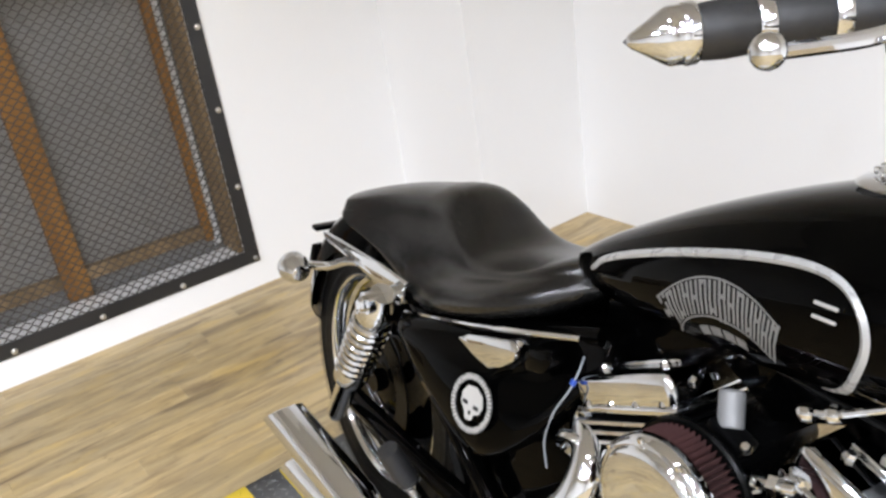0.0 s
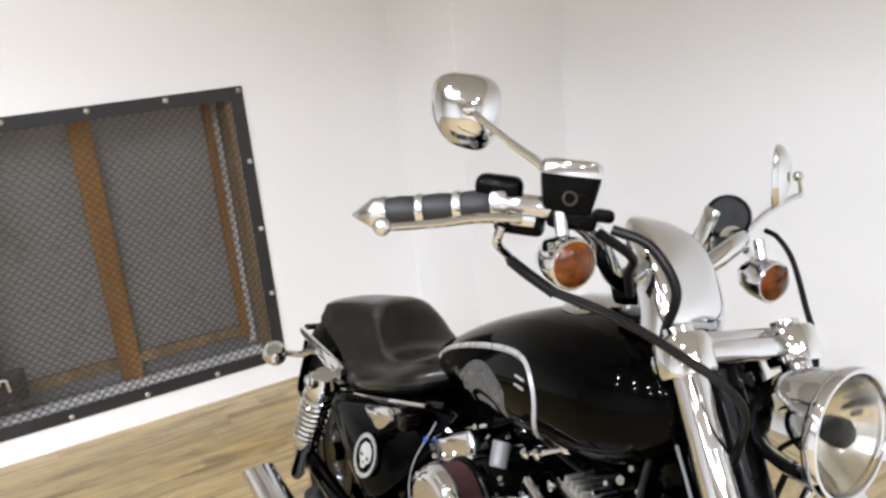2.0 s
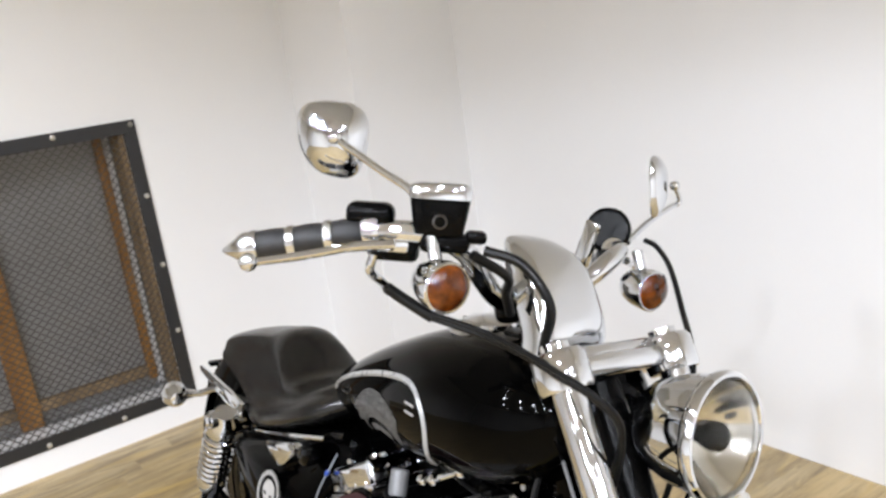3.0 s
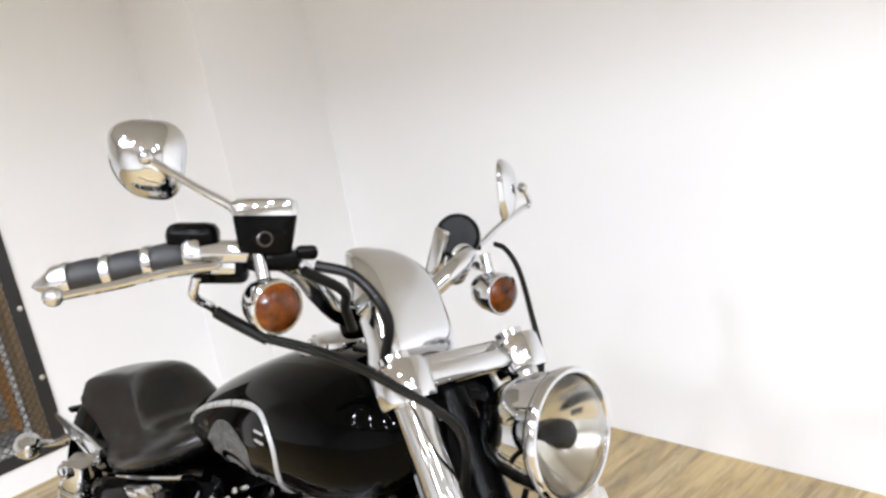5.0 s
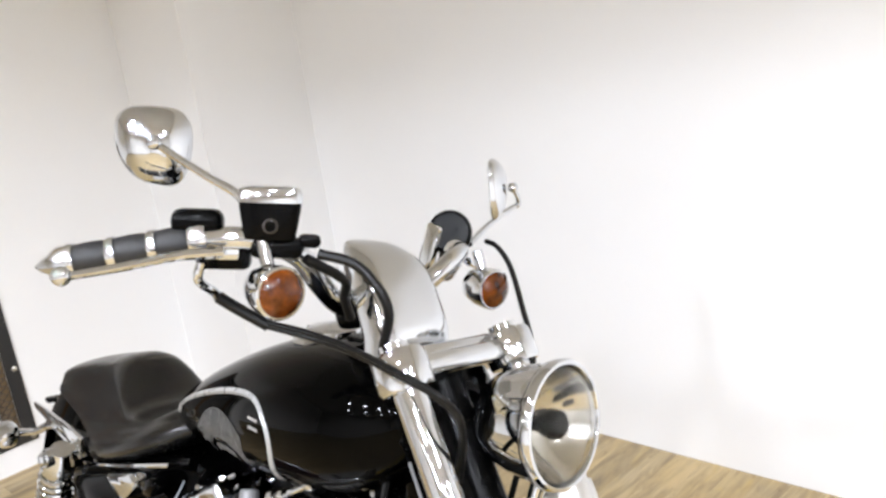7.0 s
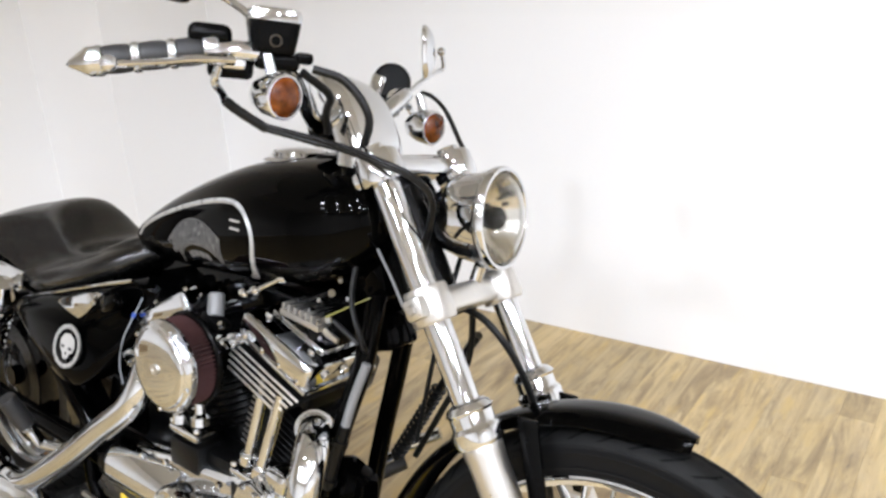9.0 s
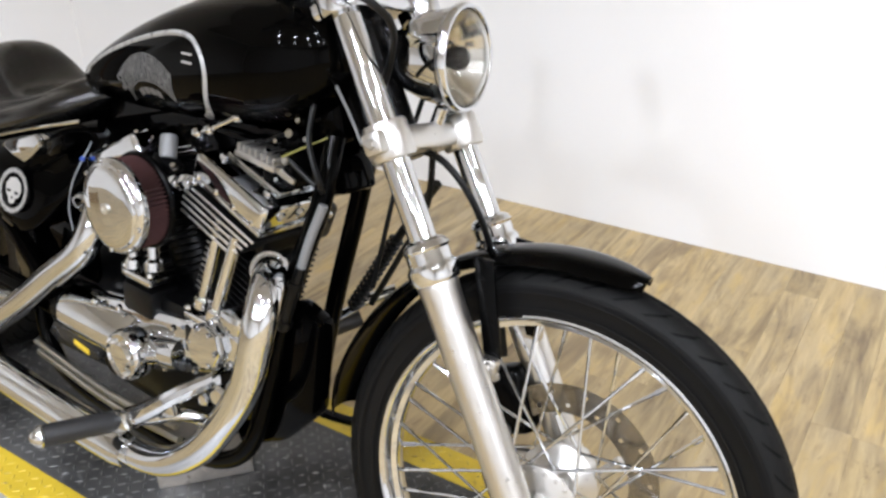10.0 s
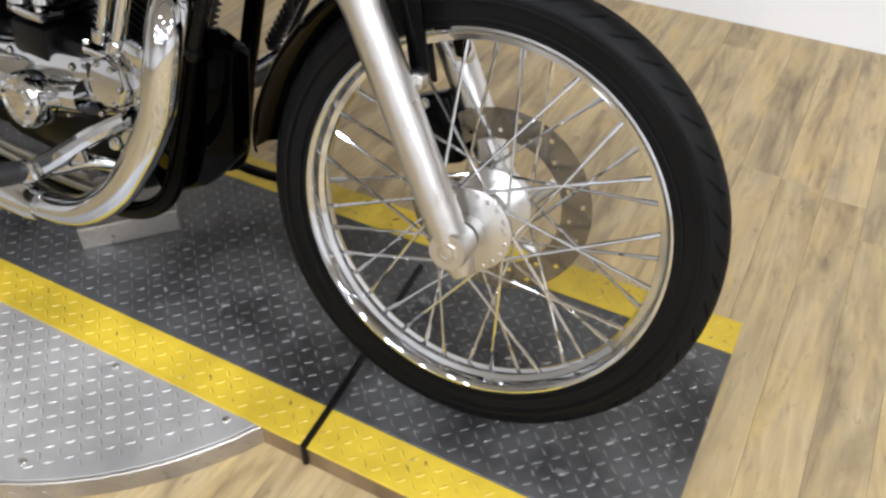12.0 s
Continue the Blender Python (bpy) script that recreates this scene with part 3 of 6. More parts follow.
lathe(bm, [(0, -0.108), (0.018, -0.106), (0.040, -0.095), (0.056, -0.074), (0.066, -0.044), (0.0715, -0.012), (0.073, 0.0), (0.070, 0.0), (0.062, -0.045), (0.04, -0.08), (0, -0.09)], hc, hd, 44)
fpart("shell", bm, CHROME, HL, "chrome headlight shell")
bm = B()
lathe(bm, [(0.069, 0.0), (0.074, -0.003), (0.0775, 0.002), (0.0775, 0.010), (0.075, 0.014), (0.071, 0.014), (0.069, 0.011)], hc, hd, 44, True)
fpart("trim_ring", bm, CHROME, HL, "chrome trim ring")
bm = B()
lathe(bm, [(0.012, -0.040), (0.025, -0.037), (0.042, -0.026), (0.056, -0.010), (0.066, 0.006)], hc, hd, 40)
fpart("reflector", bm, BULB, HL, "bright faceted reflector")
bm = B()
lathe(bm, [(0, 0.031), (0.03, 0.0285), (0.052, 0.0215), (0.070, 0.010), (0.069, 0.007), (0.051, 0.0185), (0.03, 0.0255), (0, 0.028)], hc, hd, 40)
ln = fpart("lens", bm, CLEAR, HL, "clear glass lens")
ln.visible_shadow = False
bm = B()
lathe(bm, [(0, -0.042), (0.011, -0.040), (0.012, -0.022), (0.015, -0.018), (0.0180, -0.006), (0.017, 0.004), (0.011, 0.010), (0, 0.012)], hc, hd, 22)
fpart("bulb_shield", bm, BLACK, HL, "dark bulb shield")
# Two dark bars stand in for dark reflections in the smooth reflector.
for y_ in (-0.03, 0.03):
    bm = B()
    box(bm, hc + hd * -0.004 + Vector((0, y_, 0.020)), (0.003, 0.022, 0.007), 0.001)
    fpart("dark_reflection", bm, DARKGLASS, HL, "dark bar painting a reflection in the reflector")
bm = B()
rod(bm, hc + Vector((-0.02, 0, -0.075)), hc + Vector((-0.03, 0, -0.115)), 0.010, 12)
box(bm, hc + Vector((-0.04, 0, -0.125)), (0.05, 0.045, 0.02), 0.005)
fpart("mount", bm, CHROME, HL, "chrome headlight mount")
bm = B()
tube(bm, [hc + Vector((-0.125, -0.02, 0.01)), hc + Vector((-0.15, -0.03, 0.01)), hc + Vector((-0.17, -0.04, -0.03)), hc + Vector((-0.17, -0.03, -0.12))], 0.008, 8, 5)
tube(bm, [hc + Vector((-0.125, 0.02, 0.01)), hc + Vector((-0.155, 0.02, -0.02)), hc + Vector((-0.16, 0.03, -0.1))], 0.007, 8, 5)
fpart("wiring", bm, HOSE, HL, "black wiring")

# ---- handlebar ----
BAR = empty("handlebar", BIKE, "chrome pulled-back handlebar with controls")
bm = B()
RISER = [(-0.447, 0.985), (-0.447, 1.010), (-0.453, 1.035), (-0.474, 1.076), (-0.492, 1.100), (-0.512, 1.116), (-0.545, 1.128), (-0.575, 1.131)]
secs = []
line = spline([(x, 0, z) for x, z in RISER], 4)
for i, p in enumerate(line):
    k = i / (len(line) - 1)
    d = (line[min(i + 1, len(line) - 1)] - line[max(i - 1, 0)]).normalized()
    nrm = Vector((d.z, 0, -d.x))
    hw, hx = 0.064 - 0.006 * k ** 2 - 0.030 * k ** 6, 0.030 - 0.014 * k ** 4
    secs.append([p + nrm * (hx * math.copysign(abs(math.cos(a)) ** 0.55, math.cos(a)) - hx) + Vector((0, 0.010 + hw * math.copysign(abs(math.sin(a)) ** 0.55, math.sin(a)), 0)) for a in (2 * math.pi * j / 40 for j in range(40))])
ringface(bm, secs)
fpart("riser_cover", bm, CHROME, BAR, "tall chrome riser and gauge shell", angle=50)
bm = B()
box(bm, (-0.412, 0.030, 0.994), (0.052, 0.190, 0.036), 0.013, Matrix.Rotation(radians(-25), 4, "Y"), 3)
lathe(bm, [(0, 0), (0.020, 0), (0.022, 0.004), (0.022, 0.020), (0.018, 0.025), (0.010, 0.026), (0, 0.024)], (-0.408, 0.120, 0.993), (0.1, 1, 0), 24)
fpart("riser_base", bm, CHROME, BAR, "chrome riser base block")
bm = B()
box(bm, (-0.548, 0.0, 1.040), (0.045, 0.085, 0.050), 0.014, Matrix.Rotation(radians(-20), 4, "Y"), 3)
fpart("bar_clamp", bm, BLACK, BAR, "rounded black bar clamp")


def lean_far(p):
    """The bar sits a little twisted: its far half lies lower and further back."""
    x, y, z = p
    return (x - 0.12 * y, y, z - 0.166 * y) if y > 0 else (x, y, z)


def bar_path(sd):
    return [lean_far(p) for p in ((-0.545, 0.0, 1.045), (-0.538, sd * 0.055, 1.052), (-0.520, sd * 0.105, 1.085), (-0.508, sd * 0.145, 1.120), (-0.517, sd * 0.185, 1.139), (-0.55, sd * 0.225, 1.142), (-0.60, sd * 0.275, 1.132), (-0.66, sd * 0.34, 1.113))]


bm = B()
tube(bm, [Vector(p) for p in bar_path(-1)[::-1]] + [Vector(p) for p in bar_path(1)[1:]], 0.0140, 16, 6)
fpart("bar", bm, CHROME, BAR, "bent chrome handlebar")
for sd in (-1, 1):
    a, b = Vector(lean_far((-0.572, sd * 0.247, 1.139))), Vector(lean_far((-0.665, sd * 0.345, 1.111)))
    d = (b - a).normalized()
    L = (b - a).length
    grip = empty("grip", BAR, "black rubber grip with chrome bands")
    bm = B()
    prof = [(0.0127, 0)]
    for k in range(3):
        s0, s1 = L * k / 3 + 0.004, L * (k + 1) / 3 - 0.003
        prof += [(0.0165, s0), (0.0185, s0 + 0.006), (0.0192, (s0 + s1) / 2), (0.0185, s1 - 0.006), (0.0165, s1)]
    prof.append((0.0127, L))
    lathe(bm, prof, a, d, 22)
    fpart("grip_rubber", bm, GRIPM, grip)
    for k in range(4):
        bm = B()
        s0 = L * k / 3
        w = 0.006 if k else 0.014
        lathe(bm, [(0.0127, s0 - w), (0.0195, s0 - w), (0.0205, s0 - w + 0.002), (0.0205, s0 + 0.002), (0.0195, s0 + 0.004), (0.0127, s0 + 0.004)], a, d, 22)
        fpart("chrome_band", bm, CHROME, grip)
    bm = B()
    lathe(bm, [(0.0127, L), (0.0195, L + 0.003), (0.0195, L + 0.012), (0.0175, L + 0.016), (0.011, L + 0.026), (0.005, L + 0.036), (0, L + 0.041)], a, d, 22)
    fpart("bar_end", bm, CHROME, grip, "pointed chrome bar end")
    # switch housing and lever clamp
    ctl = empty("control_cluster", BAR, "black and chrome switch and lever cluster")
    c0 = Vector((-0.545, sd * 0.215, 1.15))
    tm = Matrix.Rotation(radians(42 * sd), 4, "Z")
    bm = B()
    if sd < 0:
        box(bm, c0 + Vector((-0.030, sd * 0.026, 0.010)), (0.038, 0.058, 0.030), 0.012, tm, 3)
    else:
        lathe(bm, [(0, -0.030), (0.030, -0.030), (0.036, -0.024), (0.037, 0.010), (0.030, 0.020), (0, 0.022)], (-0.626, 0.262, 1.128), (-0.6, 0.7, -0.15), 26)
    fpart("switch_housing", bm, BLACK, ctl, "black switch housing")
    bm = B()
    lathe(bm, [(0.013, -0.010), (0.019, -0.010), (0.021, -0.006), (0.021, 0.006), (0.019, 0.010), (0.013, 0.010)], Vector(lean_far((-0.568, sd * 0.243, 1.140))), d, 24)
    box(bm, lean_far((-0.553, sd * 0.222, 1.128)), (0.020, 0.040, 0.022), 0.004, tm, 2)
    fpart("lever_clamp", bm, CHROME, ctl, "chrome lever perch")
    bm = B()
    box(bm, lean_far((-0.562, sd * 0.214, 1.122)), (0.028, 0.062, 0.034), 0.008, tm, 2)
    fpart("lower_housing", bm, BLACK, ctl, "black lower switch housing")
    if sd > 0:
        bm = B()
        box(bm, (-0.636, 0.226, 1.106), (0.030, 0.014, 0.080), 0.006, Matrix.Rotation(radians(16), 4, "Y"), 2)
        fpart("perch_plate", bm, CHROME, ctl, "chrome perch plate")
    bm = B()
    lv = [Vector(lean_far(p)) for p in ((-0.535, sd * 0.235, 1.128), (-0.552, sd * 0.285, 1.124), (-0.562, sd * 0.335, 1.115), (-0.575, sd * 0.390, 1.107))]
    tube(bm, lv, lambda k: 0.0068 - 0.0022 * k, 10, 5)
    bmesh.ops.create_uvsphere(bm, u_segments=14, v_segments=10, radius=0.0105, matrix=Matrix.Translation(lv[-1] + Vector((-0.003, sd * 0.006, 0))))
    fpart("lever", bm, CHROME, ctl, "chrome hand lever with ball end")
    # mirror
    mir = empty("mirror", BAR, "teardrop chrome mirror on a thin stem")
    mc_ = Vector((-0.628, -0.266, 1.246)) if sd < 0 else Vector((-0.640, 0.400, 1.203))
    face = Vector((-0.86, 0.48, -0.05)).normalized() if sd < 0 else Vector((-0.88, -0.46, -0.1)).normalized()
    sx = Vector((0, 0, 1)).cross(face).normalized()
    sz = face.cross(sx)
    def mring(k, dep):
        out = []
        for j in range(32):
            a_ = 2 * math.pi * j / 32
            u, v = math.cos(a_), math.sin(a_)
            hw_ = (0.043 if sd < 0 else 0.045) * math.copysign(abs(u) ** 0.7, u) * k * (1.0 + 0.16 * v)
            hh_ = (0.046 if sd < 0 else 0.054) * math.copysign(abs(v) ** 0.75, v) * k * (1.0 + 0.12 * u * sd)
            out.append(mc_ + sx * hw_ + sz * (hh_ + 0.006 * u * -sd) + face * (dep if sd < 0 else dep * 0.55))
        return out
    bm = B()
    ringface(bm, [mring(0.05, -0.034), mring(0.35, -0.032), mring(0.62, -0.026), mring(0.84, -0.015), mring(0.96, -0.004), mring(1.0, 0.006), mring(0.97, 0.010), mring(0.93, 0.009)])
    fpart("mirror_shell", bm, CHROME, mir, "chrome mirror shell")
    bm = B()
    ringface(bm, [mring(0.93, 0.0085), mring(0.925, 0.0105)])
    fpart("mirror_glass", bm, MIRROR, mir)
    bm = B()
    st = Vector((-0.525, sd * 0.205, 1.168))
    end = mc_ - face * 0.030 + sx * 0.0
    if sd < 0:
        tube(bm, [st, st.lerp(end, 0.15) + Vector((0.004, 0, 0.012)), st.lerp(end, 0.5) + Vector((0.003, 0, 0.006)), end], lambda k: 0.0062 - 0.002 * k, 10, 6)
    else:
        st = Vector((-0.615, 0.300, 1.110))
        tube(bm, [st, Vector((-0.640, 0.385, 1.140)), Vector((-0.640, 0.445, 1.166)), Vector((-0.636, 0.462, 1.174)), Vector((-0.632, 0.455, 1.186)), end], lambda k: 0.0058 - 0.0015 * k, 10, 6)
    bmesh.ops.create_uvsphere(bm, u_segments=14, v_segments=10, radius=0.009, matrix=Matrix.Translation(end))
    fpart("mirror_stem", bm, CHROME, mir, "thin chrome stem")
    # turn signal under the bar
    sig = empty("turn_signal", BAR, "chrome bullet turn signal with amber lens")
    sc = Vector((-0.478, -0.200, 1.086)) if sd < 0 else Vector((-0.492, 0.206, 1.056))
    sd_ = Vector((0.97, -0.14, -0.05)).normalized()
    bm = B()
    lathe(bm, [(0, -0.056), (0.012, -0.053), (0.023, -0.040), (0.029, -0.020), (0.031, 0.0), (0.031, 0.006), (0.029, 0.008), (0.0275, 0.008), (0.026, 0.004)], sc, sd_, 28)
    fpart("signal_shell", bm, CHROME, sig, "chrome bullet shell")
    bm = B()
    lathe(bm, [(0.027, 0.003), (0.027, 0.008), (0.0225, 0.0135), (0.0135, 0.017), (0, 0.0185)], sc, sd_, 24)
    fpart("signal_lens", bm, AMBER, sig, "amber lens")
    bm = B()
    rod(bm, sc + Vector((-0.02, 0, 0.028)), sc + Vector((-0.03, 0, 0.055)), 0.008, 12)
    fpart("signal_stalk", bm, CHROME, sig)

# brake master cylinder on the right
mc0 = Vector((-0.511, -0.188, 1.159))
tm = Matrix.Rotation(radians(-36), 4, "Z")
MCY = empty("brake_reservoir", BAR, "black brake fluid reservoir with chrome cap")
bm = B()
secs = []
for z, k in ((-0.016, 0.80), (-0.012, 0.84), (0.004, 0.92), (0.022, 1.0), (0.026, 1.0)):
    secs.append([mc0 + tm @ Vector((0.024 * k * math.copysign(abs(math.cos(a)) ** 0.4, math.cos(a)), 0.035 * k * math.copysign(abs(math.sin(a)) ** 0.4, math.sin(a)), z)) for a in (2 * math.pi * j / 24 for j in range(24))])
ringface(bm, secs)
fpart("reservoir_body", bm, BLACK, MCY, angle=60)
bm = B()
secs = []
for z, k in ((0.0262, 1.04), (0.036, 1.04), (0.0415, 0.97), (0.044, 0.82), (0.0445, 0.4)):
    secs.append([mc0 + tm @ Vector((0.024 * k * math.copysign(abs(math.cos(a)) ** 0.4, math.cos(a)), 0.035 * k * math.copysign(abs(math.sin(a)) ** 0.4, math.sin(a)), z)) for a in (2 * math.pi * j / 24 for j in range(24))])
ringface(bm, secs)
fpart("reservoir_cap", bm, CHROME, MCY, "chrome reservoir cap")
bm = B()
sg = mc0 + tm @ Vector((0.0205, 0.0, 0.0))
lathe(bm, [(0.006, 0.001), (0.0088, 0), (0.0088, 0.0035), (0.0072, 0.0042), (0.006, 0.0030)], sg, tm @ Vector((1, 0, 0.08)), 20)
fpart("sight_glass", bm, DARKGLASS, MCY, "round sight glass")
bm = B()
box(bm, mc0 + Vector((0.0, 0.010, -0.026)), (0.034, 0.060, 0.024), 0.008, tm)
box(bm, mc0 + Vector((0.022, 0.040, -0.018)), (0.022, 0.026, 0.016), 0.006, tm)
fpart("reservoir_clamp", bm, BLACK, MCY, "black bar clamp")

# cables and hoses of the front end
CAB = empty("control_cables", BIKE, "black throttle and brake cables")
bm = B()
tube(bm, [(-0.535, -0.262, 1.118), (-0.540, -0.262, 1.098), (-0.552, -0.235, 1.082), (-0.560, -0.222, 1.072)], 0.0055, 10, 5)
fpart("throttle_elbow", bm, CHROME, CAB, "bent chrome cable elbow")
bm = B()
tube(bm, [(-0.556, -0.226, 1.074), (-0.545, -0.207, 1.060), (-0.520, -0.180, 1.040)], 0.0072, 10, 4)
tube(bm, [(-0.520, -0.180, 1.040), (-0.466, -0.152, 1.029), (-0.400, -0.147, 1.021), (-0.340, -0.146, 1.009), (-0.300, -0.138, 0.997), (-0.282, -0.116, 0.972), (-0.298, -0.086, 0.930), (-0.335, -0.050, 0.870)], 0.0046, 10, 6)
tube(bm, [(-0.522, -0.185, 1.045), (-0.466, -0.156, 1.035), (-0.401, -0.151, 1.026), (-0.342, -0.149, 1.014), (-0.301, -0.141, 1.001), (-0.280, -0.118, 0.975), (-0.296, -0.086, 0.930), (-0.332, -0.046, 0.870)], 0.0036, 10, 6)
fpart("throttle_cable", bm, HOSE, CAB)
bm = B()
tube(bm, [(-0.470, -0.150, 1.128), (-0.435, -0.12, 1.115), (-0.405, -0.100, 1.070), (-0.415, -0.095, 1.02), (-0.42, -0.09, 0.985)], 0.0062, 10, 6)
tube(bm, [(-0.48, -0.16, 1.122), (-0.47, -0.11, 1.095), (-0.49, -0.09, 1.07), (-0.50, -0.07, 1.04)], 0.0062, 10, 6)
fpart("brake_hose", bm, HOSE, CAB)
bm = B()
tube(bm, [(-0.575, 0.295, 1.118), (-0.545, 0.285, 1.112), (-0.492, 0.250, 1.088), (-0.423, 0.190, 1.040), (-0.352, 0.119, 0.992), (-0.335, 0.09, 0.90), (-0.35, 0.06, 0.75), (-0.37, 0.05, 0.55)], 0.0042, 10, 6)
fpart("clutch_cable", bm, HOSE, CAB)
bm = B()
tube(bm, [(-0.31, 0.02, 0.80), (-0.24, 0.0, 0.79), (-0.19, 0.02, 0.73), (-0.16, 0.05, 0.64), (-0.13, 0.07, 0.5)], 0.0055, 10, 6)
tube(bm, [(-0.29, 0.05, 0.80), (-0.30, 0.07, 0.70), (-0.35, 0.09, 0.60), (-0.40, 0.10, 0.50)], 0.0055, 10, 6)
fpart("front_brake_line", bm, HOSE, CAB)

# ---- frame ----
FR = empty("frame", BIKE, "black steel tube frame")
for sd in (-1, 1):
    bm = B()
    front = [(-0.415, -0.035, 0.80), (-0.410, -0.065, 0.70), (-0.431, -0.086, 0.60), (-0.455, -0.096, 0.50), (-0.472, -0.106, 0.39), (-0.500, -0.113, 0.27), (-0.548, -0.118, 0.205)] if sd < 0 else [(-0.410, 0.040, 0.77), (-0.446, 0.052, 0.64), (-0.480, 0.060, 0.52), (-0.510, 0.068, 0.40), (-0.538, 0.082, 0.29), (-0.575, 0.104, 0.205)]
    tube(bm, front + [(-0.64, sd * 0.118, 0.165), (-0.80, sd * 0.118, 0.15), (-1.05, sd * 0.118, 0.15), (-1.16, sd * 0.118, 0.22), (-1.20, sd * 0.11, 0.40), (-1.23, sd * 0.10, 0.62)], 0.0165, 14, 7)
    part("frame_tube", bm, PAINT, FR)
    bm = B()
    tube(bm, [(-0.95, sd * 0.09, 0.72), (-1.15, sd * 0.11, 0.67), (-1.34, sd * 0.13, 0.635), (-1.42, sd * 0.13, 0.635)], 0.013, 12, 6)
    part("seat_rail", bm, PAINT, FR)
    bm = B()
    poly(bm, [(-1.36, 0.668), (-1.37, 0.625), (-1.45, 0.628), (-1.56, 0.640), (-1.69, 0.652), (-1.70, 0.664), (-1.60, 0.668), (-1.46, 0.672)], sd * 0.146, sd * 0.156, 0.003)
    part("fender_strut", bm, CHROME, FR, "tapered chrome fender strut")
bm = B()
tube(bm, [(-0.42, 0, 0.86), (-0.70, 0, 0.80), (-0.98, 0, 0.745), (-1.25, 0, 0.66)], 0.022, 14, 6)
part("backbone", bm, PAINT, FR)
bm = B()
poly(bm, [(-0.99, 0.765), (-0.46, 0.79), (-0.45, 0.74), (-0.52, 0.70), (-0.62, 0.745), (-0.72, 0.70), (-0.80, 0.745), (-0.99, 0.66)], -0.045, 0.12, 0.0)
part("tank_tunnel", bm, PAINT, FR, "black tray under the tank")
bm = B()
rod(bm, (-0.352, 0, 0.80), (-0.47, 0, 0.985), 0.036, 24)
poly(bm, [(-0.40, 0.80), (-0.435, 0.93), (-0.47, 0.90), (-0.52, 0.85), (-0.49, 0.80), (-0.44, 0.74)], -0.03, 0.03, 0.004)
box(bm, (-0.420, 0.0, 0.735), (0.060, 0.070, 0.060), 0.010, Matrix.Rotation(radians(-20), 4, "Y"))
hs = part("steering_head", bm, PAINT, FR, "gloss black steering head")
bm = B()
lathe(bm, [(0, 0), (0.017, 0), (0.019, 0.004), (0.016, 0.010), (0.010, 0.011), (0.009, 0.008), (0, 0.008)], (-0.478, -0.034, 0.862), (0.15, -1, 0.1), 20)
part("neck_bolt", bm, STEEL, hs, "round steel neck bolt")
for sd in (-1, 1):
    bm = B()
    tube(bm, [(-1.415, sd * 0.135, 0.600), (-1.36, sd * 0.135, 0.545), (-1.20, sd * 0.132, 0.425), (-1.06, sd * 0.128, 0.315)], 0.018, 14, 5)
    part("rear_frame_tube", bm, PAINT, FR, "gloss black rear frame tube")
    bm = B()
    poly(bm, [(-1.28, 0.54), (-0.98, 0.54), (-0.96, 0.22), (-1.20, 0.20), (-1.30, 0.36)], sd * 0.095, sd * 0.106, 0.003)
    part("pivot_plate", bm, PAINT, FR, "black swingarm pivot plate")
bm = B()
tube(bm, [(-1.08, -0.11, 0.30), (-1.35, -0.135, 0.32), (-1.68, -0.135, 0.320)], 0.022, 12, 4)
tube(bm, [(-1.08, 0.11, 0.30), (-1.35, 0.135, 0.32), (-1.68, 0.135, 0.320)], 0.022, 12, 4)
part("swingarm", bm, PAINT, FR, "black swingarm")

bm = B()
tube(bm, [(-0.392, -0.078, 0.705), (-0.406, -0.090, 0.650), (-0.417, -0.096, 0.602)], 0.0075, 10, 4)
slv = part("cable_sleeve", bm, SLEEVE, FR, "pale grey sleeve on a frame tube")
bm = B()
tube(bm, [(-0.417, -0.096, 0.602), (-0.431, -0.102, 0.545), (-0.445, -0.106, 0.490)], 0.0095, 10, 4)
for p in ((-0.425, -0.099, 0.572), (-0.442, -0.105, 0.502)):
    lathe(bm, [(0.010, -0.005), (0.0135, -0.005), (0.0135, 0.005), (0.010, 0.005)], p, (-0.25, -0.08, -1), 14, True)
part("sleeve_end", bm, HOSE, slv, "black hose end with clamps")
for p, d, r_, h_ in (((-0.488, -0.050, 0.790), (0.3, -1, 0.3), 0.014, 0.018), ((-0.470, -0.050, 0.815), (0.2, -1, 0.2), 0.009, 0.014), ((-0.455, -0.050, 0.790), (0.2, -1, 0.1), 0.008, 0.012), ((-0.515, -0.055, 0.775), (0.3, -1, 0.2), 0.008, 0.014), ((-0.440, -0.040, 0.845), (0.3, -1, 0.1), 0.006, 0.010)):
    bm = B()
    bolt(bm, p, d, r_ * 0.7, h_)
    part("neck_fitting", bm, CHROME, FR, "small chrome fitting")

bm = B()
tube(bm, [(-0.428, -0.05, 0.923), (-0.393, -0.06, 0.882), (-0.351, -0.075, 0.85), (-0.311, -0.09, 0.816)], 0.0022, 8, 5)
part("neck_wire", bm, SLEEVE, FR, "thin grey wire")

# ---- fuel tank ----
TSEC = [(-1.062, 0.026, 0.785, 0.800), (-1.04, 0.062, 0.773, 0.815), (-0.99, 0.094, 0.764, 0.845), (-0.94, 0.112, 0.762, 0.872), (-0.86, 0.129, 0.763, 0.912), (-0.77, 0.140, 0.768, 0.950), (-0.68, 0.146, 0.773, 0.980),
        (-0.59, 0.147, 0.785, 0.996), (-0.51, 0.140, 0.80, 1.002), (-0.45, 0.124, 0.822, 0.999), (-0.41, 0.10, 0.85, 0.986), (-0.385, 0.07, 0.88, 0.966), (-0.375, 0.03, 0.905, 0.945)]
TE = 2.5


